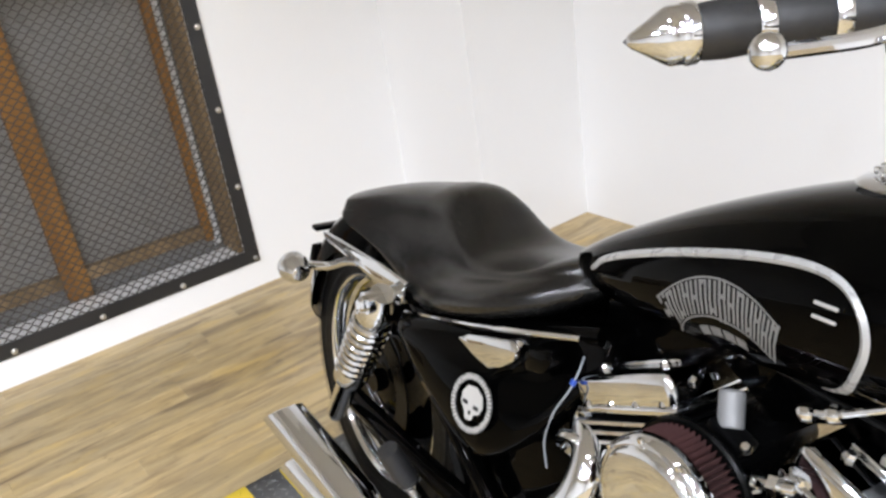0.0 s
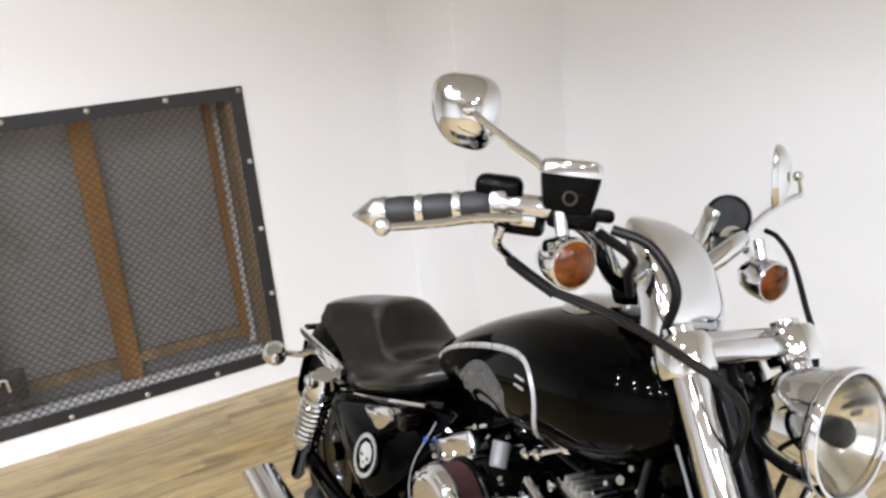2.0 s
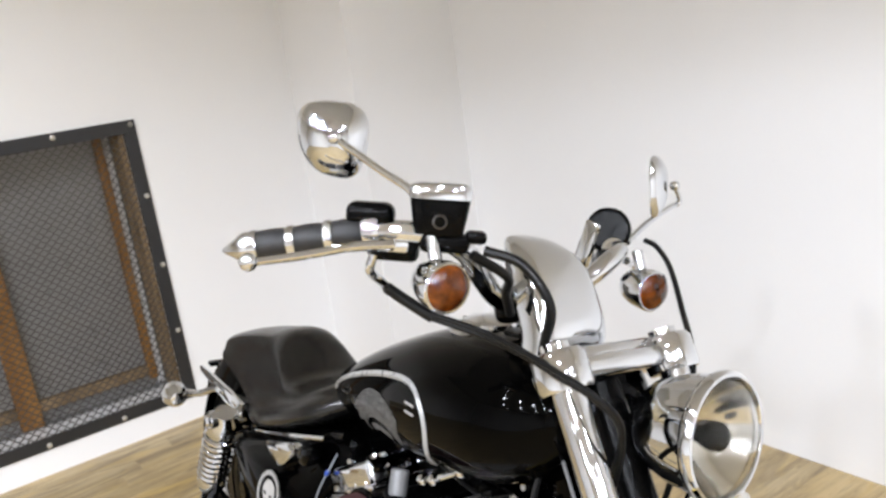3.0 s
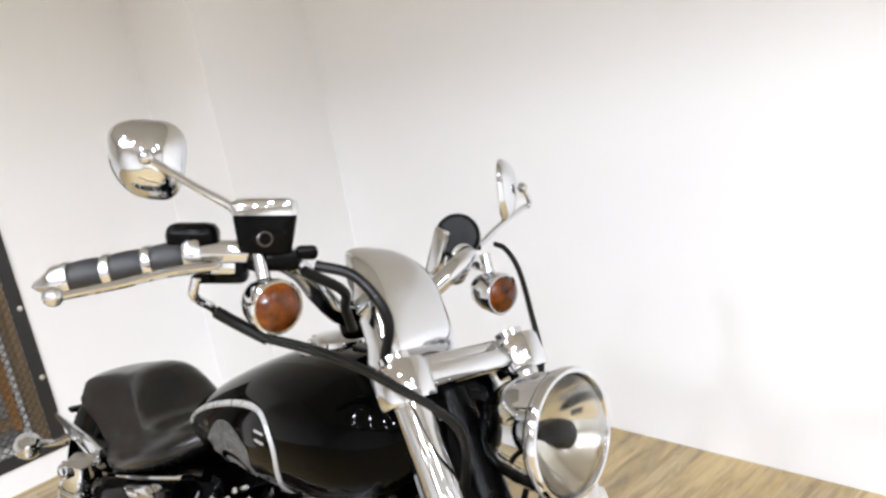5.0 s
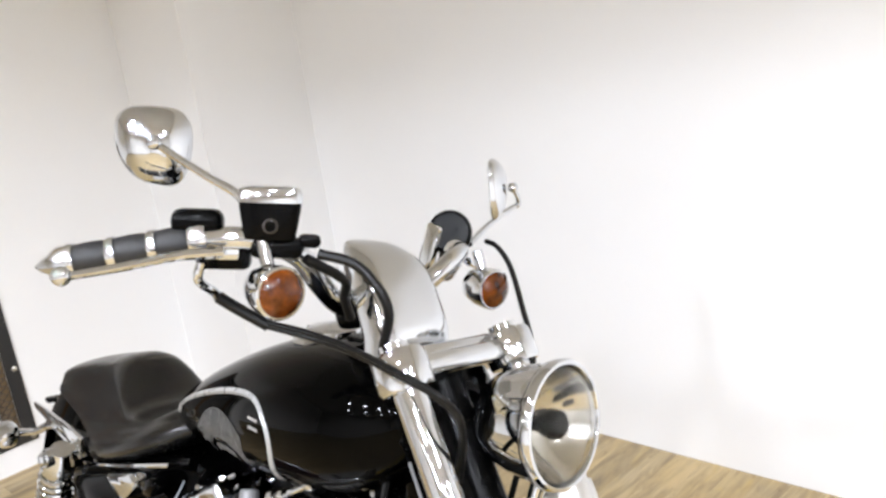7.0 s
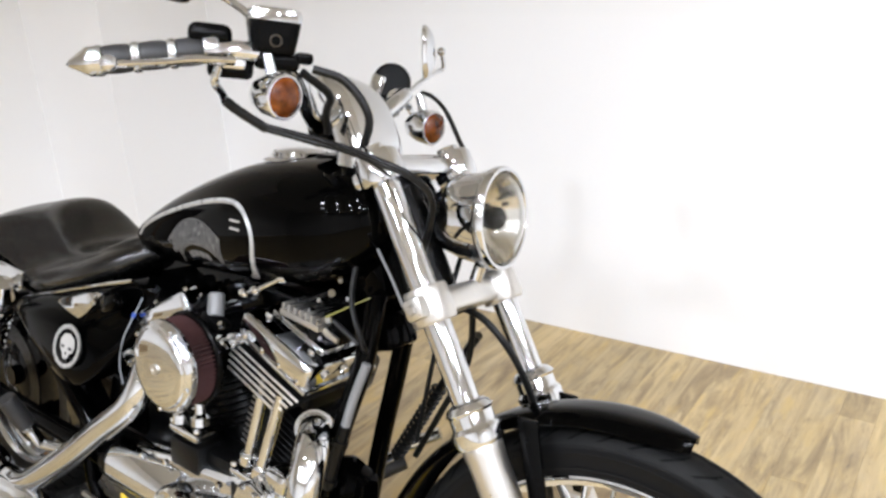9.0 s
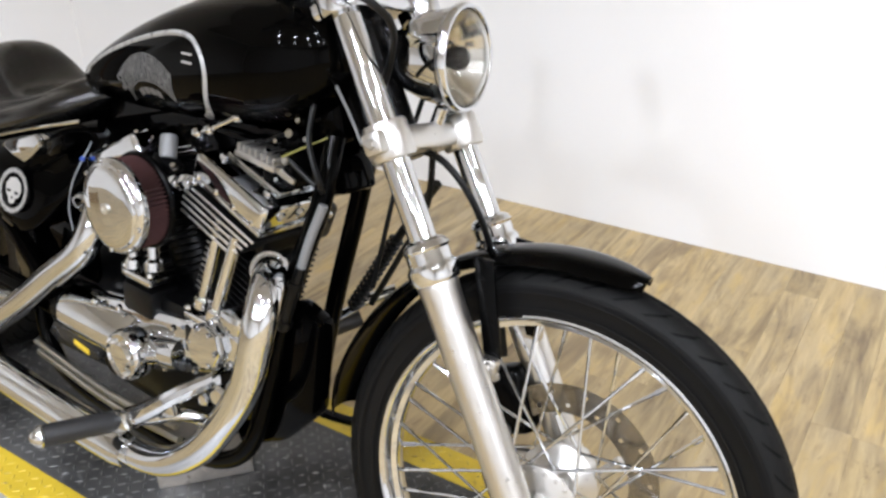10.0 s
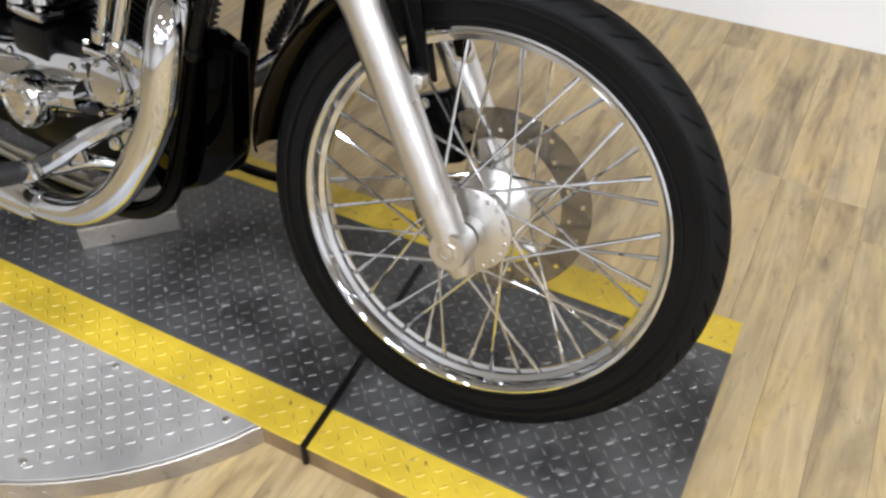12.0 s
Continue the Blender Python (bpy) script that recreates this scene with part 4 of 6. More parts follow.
def tank_dims(x):
    for a, b in zip(TSEC, TSEC[1:]):
        if a[0] <= x <= b[0]:
            k = (x - a[0]) / (b[0] - a[0])
            return [p + (q - p) * k for p, q in zip(a[1:], b[1:])]
    return TSEC[0][1:]


def tank_y(x, z, out=0.0):
    hw, zb, zt = tank_dims(x)
    v = min(0.995, abs((z - (zb + zt) / 2) / ((zt - zb) / 2)))
    return -(hw * (1 - v ** TE) ** (1 / TE) + out)


TANK = empty("fuel_tank", BIKE, "gloss black fuel tank with silver emblem")
bm = B()
fine = []
for i in range(len(TSEC) - 1):
    for k in range(4):
        P = [TSEC[max(0, i - 1)], TSEC[i], TSEC[i + 1], TSEC[min(len(TSEC) - 1, i + 2)]]
        t = k / 4
        fine.append([0.5 * (2 * b + (c - a) * t + (2 * a - 5 * b + 4 * c - d) * t * t + (3 * b - a - 3 * c + d) * t ** 3) for a, b, c, d in zip(*P)])
fine.append(TSEC[-1])
ringface(bm, [superring(0, zb, zt, max(hw, 0.004), 48, TE, x) for x, hw, zb, zt in fine])
part("tank_shell", bm, PAINT, TANK, "gloss black tank shell", angle=60)
bm = B()
cp = [(-0.965, 0.815), (-0.935, 0.838), (-0.86, 0.870), (-0.76, 0.903), (-0.67, 0.924), (-0.618, 0.924), (-0.59, 0.905), (-0.580, 0.872), (-0.592, 0.834), (-0.612, 0.808), (-0.64, 0.792)]
pts = spline([(x, 0, z) for x, z in cp], 5)
rings = []
for i, p in enumerate(pts):
    d = (pts[min(i + 1, len(pts) - 1)] - pts[max(i - 1, 0)]).normalized()
    nrm = Vector((-d.z, 0, d.x))
    w = 0.0042
    a, b = p + nrm * w, p - nrm * w
    rings.append([Vector((a.x, tank_y(a.x, a.z, 0.0008), a.z)), Vector((p.x, tank_y(p.x, p.z, 0.0045), p.z)), Vector((b.x, tank_y(b.x, b.z, 0.0008), b.z)), Vector((p.x, tank_y(p.x, p.z, -0.003), p.z))])
ringface(bm, rings)
part("tank_trim", bm, TRIMSILVER, TANK, "curved silver trim line", angle=70)
# arched emblem of plain bars
EMB = empty("tank_emblem", TANK, "arched grey emblem of plain bars")
OUTER = spline([(x, 0, z) for x, z in ((-0.826, 0.828), (-0.795, 0.857), (-0.760, 0.876), (-0.724, 0.881), (-0.690, 0.874), (-0.662, 0.858))], 8)
INNER = spline([(x, 0, z) for x, z in ((-0.803, 0.797), (-0.781, 0.824), (-0.752, 0.840), (-0.719, 0.843), (-0.691, 0.836), (-0.670, 0.820))], 8)


def on_arch(s_, k):
    """A point of the arch: how far along, and how far from its inner to its outer edge."""
    i = min(int(s_ * 40), 39)
    f = s_ * 40 - i
    a, b = OUTER[i].lerp(OUTER[i + 1], f), INNER[i].lerp(INNER[i + 1], f)
    p = b.lerp(a, k)
    return p.x, p.z


def arch_bar(name, s0, s1, k0, k1, mat, n=2, out=0.0014):
    bm = B()
    prev = None
    for i in range(n + 1):
        cur = []
        for k in (k0, (k0 + k1) / 2, k1):
            x, z = on_arch(s0 + (s1 - s0) * i / n, k)
            cur.append(bm.verts.new((x, tank_y(x, z, out), z)))
        if prev:
            bm.faces.new((prev[0], prev[1], cur[1], cur[0]))
            bm.faces.new((prev[1], prev[2], cur[2], cur[1]))
        prev = cur
    bmesh.ops.solidify(bm, geom=bm.faces[:], thickness=0.0005)
    part(name, bm, mat, EMB, smooth=False)


for k in range(14):
    s0, s1 = k / 14 + 0.006, (k + 1) / 14 - 0.006
    w_ = (s1 - s0) * 0.36
    lo_, hi_ = (0.0, 1.0) if k not in (0, 7, 13) else (-0.12, 1.10)
    arch_bar("emblem_bar", s0, s0 + w_, lo_, hi_, GREYDECAL)
    arch_bar("emblem_bar", s1 - w_, s1, lo_, hi_, GREYDECAL)
    mid_ = (0.42, 0.86, 0.08, 0.55)[k % 4]
    arch_bar("emblem_bar", s0 + w_, s1 - w_, mid_, mid_ + 0.14, GREYDECAL)
arch_bar("emblem_border", 0.0, 1.0, 1.03, 1.09, GREYDECAL, 24, 0.0012)
arch_bar("emblem_border", 0.0, 1.0, -0.09, -0.03, GREYDECAL, 24, 0.0012)
for k in range(4):
    arch_bar("emblem_panel", 0.30 + 0.105 * k, 0.39 + 0.105 * k, -0.66, -0.36, GREYDECAL, 3, 0.0012)
bm = B()
for dz in (0.0, 0.013):
    box(bm, (-0.620, tank_y(-0.620, 0.886 + dz, 0.001), 0.886 + dz), (0.024, 0.003, 0.0035), 0.001)
part("trim_mark", bm, DECAL, TANK)
bm = B()
lathe(bm, [(0, 0.016), (0.014, 0.0155), (0.036, 0.013), (0.043, 0.009), (0.044, 0.002), (0.056, 0.000), (0.062, -0.004)], (-0.628, -0.005, 0.990), (-0.04, 0, 1), 36)
for k in range(12):
    a = 2 * math.pi * k / 12
    box(bm, (-0.628 + 0.043 * math.cos(a), -0.005 + 0.043 * math.sin(a), 0.996), (0.008, 0.005, 0.008), 0.002, Matrix.Rotation(a, 4, "Z"))
part("filler_cap", bm, CHROME, TANK, "chrome filler cap")
bm = B()
box(bm, (-0.50, 0, 0.999), (0.13, 0.06, 0.010), 0.004)
part("tank_console", bm, BLACK, TANK)

# ---- seat ----
SEAT = empty("seat", BIKE, "black vinyl two-up seat with stitched step")
def loft_line(secs, n=4):
    """Smooths rows of section numbers along the body."""
    out = []
    for i in range(len(secs) - 1):
        P = [secs[max(0, i - 1)], secs[i], secs[i + 1], secs[min(len(secs) - 1, i + 2)]]
        for q_ in range(n):
            t = q_ / n
            out.append([0.5 * (2 * b + (c - a) * t + (2 * a - 5 * b + 4 * c - d) * t * t + (3 * b - a - 3 * c + d) * t ** 3) for a, b, c, d in zip(*P)])
    return out + [secs[-1]]




def seat_ring(x, hw, zb, zs, tw, zt):
    """One slice of the seat: a wide lower roll that narrows into the upper cushion."""
    h, g = zs - zb, zt - zs
    half = [(0, zb), (0.8 * hw, zb), (hw, zb + 0.30 * h), (0.975 * hw, zb + 0.76 * h), (0.40 * hw + 0.60 * tw, zs + 0.08 * g), (tw, zs + 0.34 * g), (0.90 * tw, zs + 0.68 * g), (0.66 * tw, zt - 0.11 * g), (0.33 * tw, zt - 0.02 * g), (0, zt)]
    q = spline([(0, y_, z_) for y_, z_ in half], 3)
    right = [Vector((x, -p.y, p.z)) for p in q]
    left = [Vector((x, p.y, p.z)) for p in q[-2:0:-1]]
    return right + left


bm = B()
SS = [(-0.990, 0.040, 0.758, 0.772, 0.030, 0.790), (-1.015, 0.080, 0.738, 0.770, 0.060, 0.797), (-1.05, 0.112, 0.714, 0.760, 0.084, 0.793), (-1.09, 0.134, 0.698, 0.748, 0.100, 0.778), (-1.14, 0.149, 0.679, 0.732, 0.110, 0.757), (-1.20, 0.156, 0.660, 0.714, 0.112, 0.744),
      (-1.25, 0.157, 0.645, 0.700, 0.108, 0.747), (-1.29, 0.153, 0.634, 0.690, 0.100, 0.768), (-1.325, 0.147, 0.624, 0.682, 0.094, 0.796), (-1.365, 0.138, 0.614, 0.676, 0.091, 0.812), (-1.41, 0.125, 0.610, 0.670, 0.090, 0.810), (-1.46, 0.110, 0.620, 0.670, 0.089, 0.798), (-1.56, 0.097, 0.640, 0.672, 0.088, 0.776), (-1.66, 0.090, 0.652, 0.674, 0.082, 0.750), (-1.75, 0.080, 0.654, 0.670, 0.070, 0.722), (-1.81, 0.060, 0.656, 0.668, 0.052, 0.700), (-1.84, 0.032, 0.660, 0.667, 0.026, 0.684)]
ringface(bm, [seat_ring(*q) for q in loft_line(SS)])
part("seat_cushion", bm, VINYL, SEAT, "smooth black vinyl cushion with raised back step", angle=70)

# ---- rear fender and tail ----
RF = empty("rear_fender", BIKE, "short gloss black rear fender")
bm = B()
arc_fender(bm, RC, 0.378, 72, 174, 0.092, 30, 13, 0.09)
part("fender_blade", bm, PAINT, RF, "gloss black fender blade")
bm = B()
box(bm, (-2.010, 0, 0.50), (0.02, 0.11, 0.06), 0.006, Matrix.Rotation(radians(25), 4, "Y"))
box(bm, (-1.985, 0, 0.575), (0.03, 0.11, 0.012), 0.004)
part("tail_lamp", bm, BLACK, RF, "small dark tail lamp bracket")
for sd in (-1, 1):
    sig = empty("rear_turn_signal", BIKE, "chrome bullet rear turn signal with pale lens")
    c = Vector((-1.70, sd * 0.222, 0.602))
    bm = B()
    lathe(bm, [(0, -0.045), (0.016, -0.04), (0.026, -0.026), (0.031, -0.004), (0.031, 0.004), (0.028, 0.005)], c, (-1, 0, 0.05), 24)
    part("signal_shell", bm, CHROME, sig, "chrome shell")
    bm = B()
    lathe(bm, [(0.028, 0.004), (0.025, 0.012), (0.014, 0.018), (0, 0.020)], c, (-1, 0, 0.05), 22)
    part("signal_lens", bm, WHITEP, sig, "pale lens")
    bm = B()
    tube(bm, [(-1.69, sd * 0.20, 0.604), (-1.64, sd * 0.170, 0.612), (-1.59, sd * 0.158, 0.635), (-1.54, sd * 0.155, 0.650)], 0.0085, 12, 6)
    part("signal_stalk", bm, CHROME, sig)
    # shock
    sh = empty("shock_absorber", BIKE, "chrome coil shock absorber")
    a, b = Vector((-1.395, sd * 0.186, 0.632)), Vector((-1.605, sd * 0.186, 0.300))
    d = (b - a).normalized()
    L = (b - a).length
    bm = B()
    lathe(bm, [(0, -0.02), (0.022, -0.018), (0.026, 0.0), (0.034, 0.014), (0.036, 0.040), (0.033, 0.046), (0, 0.046)], a, d, 22)
    part("shock_cap", bm, CHROME, sh, "chrome shock cap")
    bm = B()
    lathe(bm, [(0, -0.03), (0.020, -0.03), (0.020, 0.03), (0, 0.03)], a, (0, 1, 0), 18)
    part("shock_eye", bm, CHROME, sh, "chrome shock eye")
    bm = B()
    lathe(bm, [(0, 0.205), (0.033, 0.205), (0.035, 0.212), (0.034, 0.240), (0.022, 0.262), (0.020, L - 0.02), (0.014, L), (0, L)], a, d, 22)
    part("shock_body", bm, CHROME, sh, "chrome lower shock body")
    bm = B()
    N = 120
    co = []
    u = d.orthogonal().normalized()
    v = d.cross(u)
    for k in range(N + 1):
        ang = 2 * math.pi * 8.5 * k / N
        co.append(a + d * (0.046 + 0.160 * k / N) + (u * math.cos(ang) + v * math.sin(ang)) * 0.0315)
    tube(bm, co, 0.0072, 8)
    rod(bm, a + d * 0.04, a + d * 0.21, 0.022, 14)
    part("shock_spring", bm, CHROME, sh, "chrome coil spring")
    bm = B()
    bolt(bm, a + Vector((0, sd * 0.03, 0)), (0, sd, 0), 0.014, 0.012)
    part("shock_bolt", bm, CHROME, sh)

# ---- oil tank cover on the right, battery cover on the left ----
SC = empty("side_cover", BIKE, "gloss black triangular side cover with a round badge")
COVER = spline([(x, 0, z) for x, z in ((-1.355, 0.600), (-1.335, 0.622), (-1.20, 0.660), (-1.06, 0.700), (-0.965, 0.722), (-0.938, 0.708), (-0.944, 0.660), (-0.975, 0.600), (-1.030, 0.530), (-1.075, 0.497), (-1.115, 0.492), (-1.170, 0.506), (-1.270, 0.548), (-1.355, 0.600))], 4)[:-1]
cmid = sum(COVER, Vector()) / len(COVER)
bm = B()
rings = []
for k, y_ in ((0.97, -0.10), (1.0, -0.135), (0.985, -0.158), (0.94, -0.167), (0.80, -0.172), (0.5, -0.175), (0.15, -0.176)):
    rings.append([Vector((cmid.x + (p.x - cmid.x) * k, y_ + max(0.0, p.x + 1.0) * 0.40 + (0.28 * (p.z - 0.58) + 0.10 * (p.x + 1.1)) * k, cmid.z + (p.z - cmid.z) * k)) for p in COVER])
ringface(bm, rings)
part("cover_panel", bm, PAINT, SC, "gloss black side cover", angle=60)
bc = Vector((-1.108, -0.1880, 0.574))
BADGE = Matrix.Translation(bc) @ Matrix.Rotation(radians(-15.6), 4, "X") @ Matrix.Rotation(radians(5.7), 4, "Z") @ Matrix.Translation(-bc)
bm = B()
lathe(bm, [(0.0335, 0), (0.0445, 0), (0.0445, 0.0014), (0.0335, 0.0014)], bc, (0, -1, 0), 44, True)
bm.transform(BADGE)
ring_ = part("badge_ring", bm, DARKDECAL, SC, "round black badge ring with silver bars")
for k in range(44):
    a = 2 * math.pi * k / 44
    bm = B()
    box(bm, (0, 0, 0), (0.0036, 0.0008, 0.0085 if k % 3 else 0.0065), 0.0)
    bm.transform(BADGE @ Matrix.Translation(bc + Vector((-0.039 * math.cos(a), -0.0016, 0.039 * math.sin(a)))) @ Matrix.Rotation(a - math.pi / 2, 4, "Y"))
    part("badge_bar", bm, DECAL, ring_)
bm = B()
poly(bm, [(bc.x + x * 0.87, bc.z + z * 0.87) for x, z in ((-0.026, 0.012), (-0.016, 0.026), (0.004, 0.030), (0.022, 0.020), (0.028, 0.002), (0.022, -0.012), (0.012, -0.016), (0.008, -0.028), (-0.006, -0.030), (-0.012, -0.018), (-0.024, -0.006))], bc.y - 0.0014, bc.y, 0.0)
bm.transform(BADGE)
shape_ = part("badge_shape", bm, DECAL, SC, "plain silver badge shape", smooth=False)
for dx, dz, w_ in ((-0.012, -0.002, 0.011), (0.012, -0.003, 0.011), (0.001, -0.014, 0.005)):
    bm = B()
    box(bm, bc + Vector((dx, -0.0016, dz)), (w_, 0.0008, 0.006), 0.0)
    bm.transform(BADGE)
    part("badge_gap", bm, DARKDECAL, shape_)
bm = B()
poly(bm, [(-1.178, 0.648), (-1.15, 0.664), (-1.11, 0.676), (-1.045, 0.694), (-1.030, 0.686), (-1.034, 0.668), (-1.060, 0.648), (-1.092, 0.630), (-1.130, 0.634)], -0.172, -0.140, 0.005)
part("chrome_badge", bm, CHROME, SC, "wing-shaped chrome badge")
bm = B()
poly(bm, [(-1.028, 0.690), (-0.978, 0.704), (-0.970, 0.688), (-0.985, 0.668), (-1.030, 0.650)], -0.160, -0.130, 0.007)
part("cover_bracket", bm, PAINT, SC, "gloss black bracket")
bm = B()
tube(bm, [(-1.37, -0.150, 0.612), (-1.22, -0.158, 0.655), (-1.06, -0.158, 0.702), (-0.94, -0.140, 0.734)], 0.0035, 8, 5)
part("cover_rail", bm, CHROME, SC, "thin chrome rail")
bm = B()
box(bm, (-1.08, 0.0, 0.60), (0.34, 0.20, 0.17), 0.03)
box(bm, (-1.10, 0.10, 0.58), (0.26, 0.06, 0.2), 0.03)
part("oil_tank", bm, BLACK, BIKE, "black oil tank")

# ---- engine ----
ENG = empty("engine", BIKE, "black and chrome V-twin engine")
bm = B()
box(bm, (-0.80, 0.0, 0.30), (0.42, 0.22, 0.24), 0.06, None, 4)
box(bm, (-1.02, 0.0, 0.33), (0.24, 0.22, 0.20), 0.05, None, 4)
part("crankcase", bm, CASE, ENG, "black crankcase")


def cylinder(name, base, top, n=14):
    e = empty(name, ENG, "black finned cylinder with chrome rocker cover")
    a, b = Vector(base), Vector(top)
    d = (b - a).normalized()
    L = (b - a).length
    fx = Vector((d.z, 0, -d.x))
    rm = Matrix((fx, (0, 1, 0), d)).transposed().to_4x4()
    bm = B()
    rod(bm, a, a + d * L, 0.052, 24)
    part("barrel", bm, CASE, e)
    for k in range(n):
        bm = B()
        h = 0.05 + 0.0125 * k
        if h > L - 0.088:
            break
        box(bm, a + d * h, (0.122, 0.150, 0.0032), 0.0014, rm, 1)
        fin = part("cooling_fin", bm, CASE, e)
        bm = B()
        box(bm, a + d * h + fx * -0.046 + Vector((0, -0.0752, 0)), (0.032, 0.003, 0.0036), 0.001, rm, 1)
        part("fin_edge", bm, SATIN, fin, "bright fin end")
    for k in range(5):
        bm = B()
        h = L - 0.007 - 0.0125 * (4 - k)
        w = 0.180 - 0.010 * (4 - k)
        box(bm, a + d * h + fx * (-0.004 * (4 - k)) + Vector((0, -0.0425, 0)), (w, 0.170, 0.0040), 0.0016, rm, 1)
        fin = part("head_fin", bm, CASE, e)
        bm = B()
        box(bm, a + d * h + fx * (-0.004 * (4 - k)) + Vector((0, -0.1280, 0)), (w - 0.004, 0.003, 0.0052), 0.001, rm, 1)
        part("fin_edge", bm, SATIN, fin, "polished fin edge")
    bm = B()
    box(bm, a + d * (L - 0.03), (0.14, 0.16, 0.07), 0.01, rm, 2)
    part("head_core", bm, CASE, e)
    bm = B()
    box(bm, a + d * (L + 0.008) + Vector((0, -0.042, 0)), (0.184, 0.164, 0.009), 0.003, rm, 2)
    box(bm, a + d * (L + 0.030) + Vector((0, -0.042, 0)), (0.176, 0.160, 0.046), 0.010, rm, 3)
    for sx_ in (-0.068, -0.022, 0.022, 0.068):
        bolt(bm, a + d * (L + 0.012) + fx * sx_ + Vector((0, -0.119, 0)), d, 0.0062, 0.008)
    rk = part("rocker_cover", bm, CHROME, e, "stepped chrome rocker cover")
    bm = B()
    box(bm, a + d * (L + 0.056) + Vector((0, -0.036, 0)), (0.130, 0.080, 0.008), 0.003, rm, 3)
    for sx_ in (-0.055, 0.055):
        bolt(bm, a + d * (L + 0.053) + fx * sx_ + Vector((0, -0.090, 0)), d, 0.007, 0.008)
    part("rocker_lid", bm, CHROME, rk, "upper chrome rocker lid")
    for sy in (-0.085, -0.045):
        bm = B()
        bolt(bm, a + d * (L + 0.034) + fx * 0.086 + Vector((0, sy, 0)), fx, 0.008, 0.010)
        part("end_bolt", bm, CHROME, rk)
    return e


cylinder("front_cylinder", (-0.663, 0, 0.407), (-0.572, 0, 0.664))
cylinder("rear_cylinder", (-0.758, 0, 0.421), (-0.868, 0, 0.653))
for name, pts in (("front", [((-0.622, -0.125, 0.475), (-0.582, -0.115, 0.640)), ((-0.578, -0.135, 0.470), (-0.538, -0.120, 0.625))]), ("rear", [((-0.802, -0.135, 0.492), (-0.818, -0.12, 0.62)), ((-0.748, -0.13, 0.502), (-0.763, -0.12, 0.62))])):
    for a, b in pts:
        bm = B()
        rod(bm, a, b, 0.0105, 14)
        A, D = Vector(a), (Vector(b) - Vector(a)).normalized()
        lathe(bm, [(0.010, 0.0), (0.016, 0.002), (0.016, 0.018), (0.013, 0.022), (0.0105, 0.024)], A, D, 16)
        part("pushrod_tube", bm, CHROME, ENG, "chrome pushrod tube")
    bm = B()
    mid = (Vector(pts[0][0]) + Vector(pts[1][0])) / 2
    box(bm, mid + Vector((0, 0.004, -0.010)), (0.085, 0.046, 0.014), 0.004)
    for dx in (-0.036, 0.036):
        bolt(bm, mid + Vector((dx, -0.012, 0.0)), (0, 0, 1), 0.007, 0.008)
    part("lifter_cap", bm, CHROME, ENG, "chrome lifter cap")
    bm = B()
    box(bm, mid + Vector((0, 0.012, -0.055)), (0.09, 0.06, 0.055), 0.008)
    part("lifter_block", bm, CASE, ENG, "dark cast lifter block")
bm = B()
box(bm, (-0.70, -0.095, 0.435), (0.30, 0.07, 0.05), 0.010)
part("gearcase_top", bm, CASE, ENG, "dark gearcase top")
# cam cover: long chrome casting with a round timing cover
bm = B()
ol = [(-1.058, 0.324), (-1.03, 0.365), (-0.964, 0.400), (-0.819, 0.427), (-0.66, 0.444), (-0.56, 0.478), (-0.515, 0.480), (-0.492, 0.455), (-0.505, 0.415), (-0.545, 0.380), (-0.673, 0.333), (-0.826, 0.289), (-0.95, 0.268), (-1.03, 0.275)]
poly(bm, ol, -0.146, -0.09, 0.012)
part("cam_cover", bm, CHROME, ENG, "polished chrome cam cover", angle=50)
bm = B()
lathe(bm, [(0, -0.045), (0.046, -0.045), (0.048, -0.035), (0.048, 0.0), (0.043, 0.008), (0.039, 0.004), (0.026, 0.004), (0.022, 0.010), (0, 0.011)], (-0.762, -0.188, 0.352), (0, -1, 0), 36)
tcv = part("timing_cover", bm, CHROME, ENG, "round chrome timing cover")
for k in range(5):
    a = 2 * math.pi * k / 5
    bm = B()
    bolt(bm, (-0.762 + 0.033 * math.cos(a), -0.192, 0.352 + 0.033 * math.sin(a)), (0, -1, 0), 0.005, 0.008)
    part("timing_screw", bm, STEEL, tcv)
for x, z in ((-1.035, 0.340), (-0.985, 0.378), (-0.90, 0.402), (-0.82, 0.416), (-0.66, 0.432), (-0.60, 0.450), (-0.512, 0.420), (-0.60, 0.372), (-0.685, 0.345), (-0.83, 0.302)):
    bm = B()
    bolt(bm, (x, -0.154, z), (0, -1, 0), 0.0065, 0.008)
    part("cover_bolt", bm, CHROME, ENG, "small chrome bolt")
# Black plates on the cover face stand in for the shade of its slots.
bm = B()
poly(bm, [(-1.050, 0.292), (-1.030, 0.318), (-0.985, 0.330), (-0.930, 0.322), (-0.880, 0.306), (-0.875, 0.292), (-0.92, 0.283), (-1.02, 0.276)], -0.172, -0.150, 0.003)
poly(bm, [(-0.860, 0.305), (-0.800, 0.322), (-0.700, 0.352), (-0.62, 0.378), (-0.61, 0.366), (-0.68, 0.340), (-0.78, 0.308), (-0.85, 0.293)], -0.158, -0.150, 0.003)
part("slot_shade", bm, DARKDECAL, ENG, "black plates painting slot shade on the cam cover")
bm = B()
lathe(bm, [(0, -0.04), (0.040, -0.04), (0.042, 0.0), (0.036, 0.010), (0, 0.012)], (-0.566, -0.160, 0.434), (0.1, -1, 0.1), 8)
box(bm, (-0.52, -0.13, 0.485), (0.05, 0.05, 0.04), 0.010)
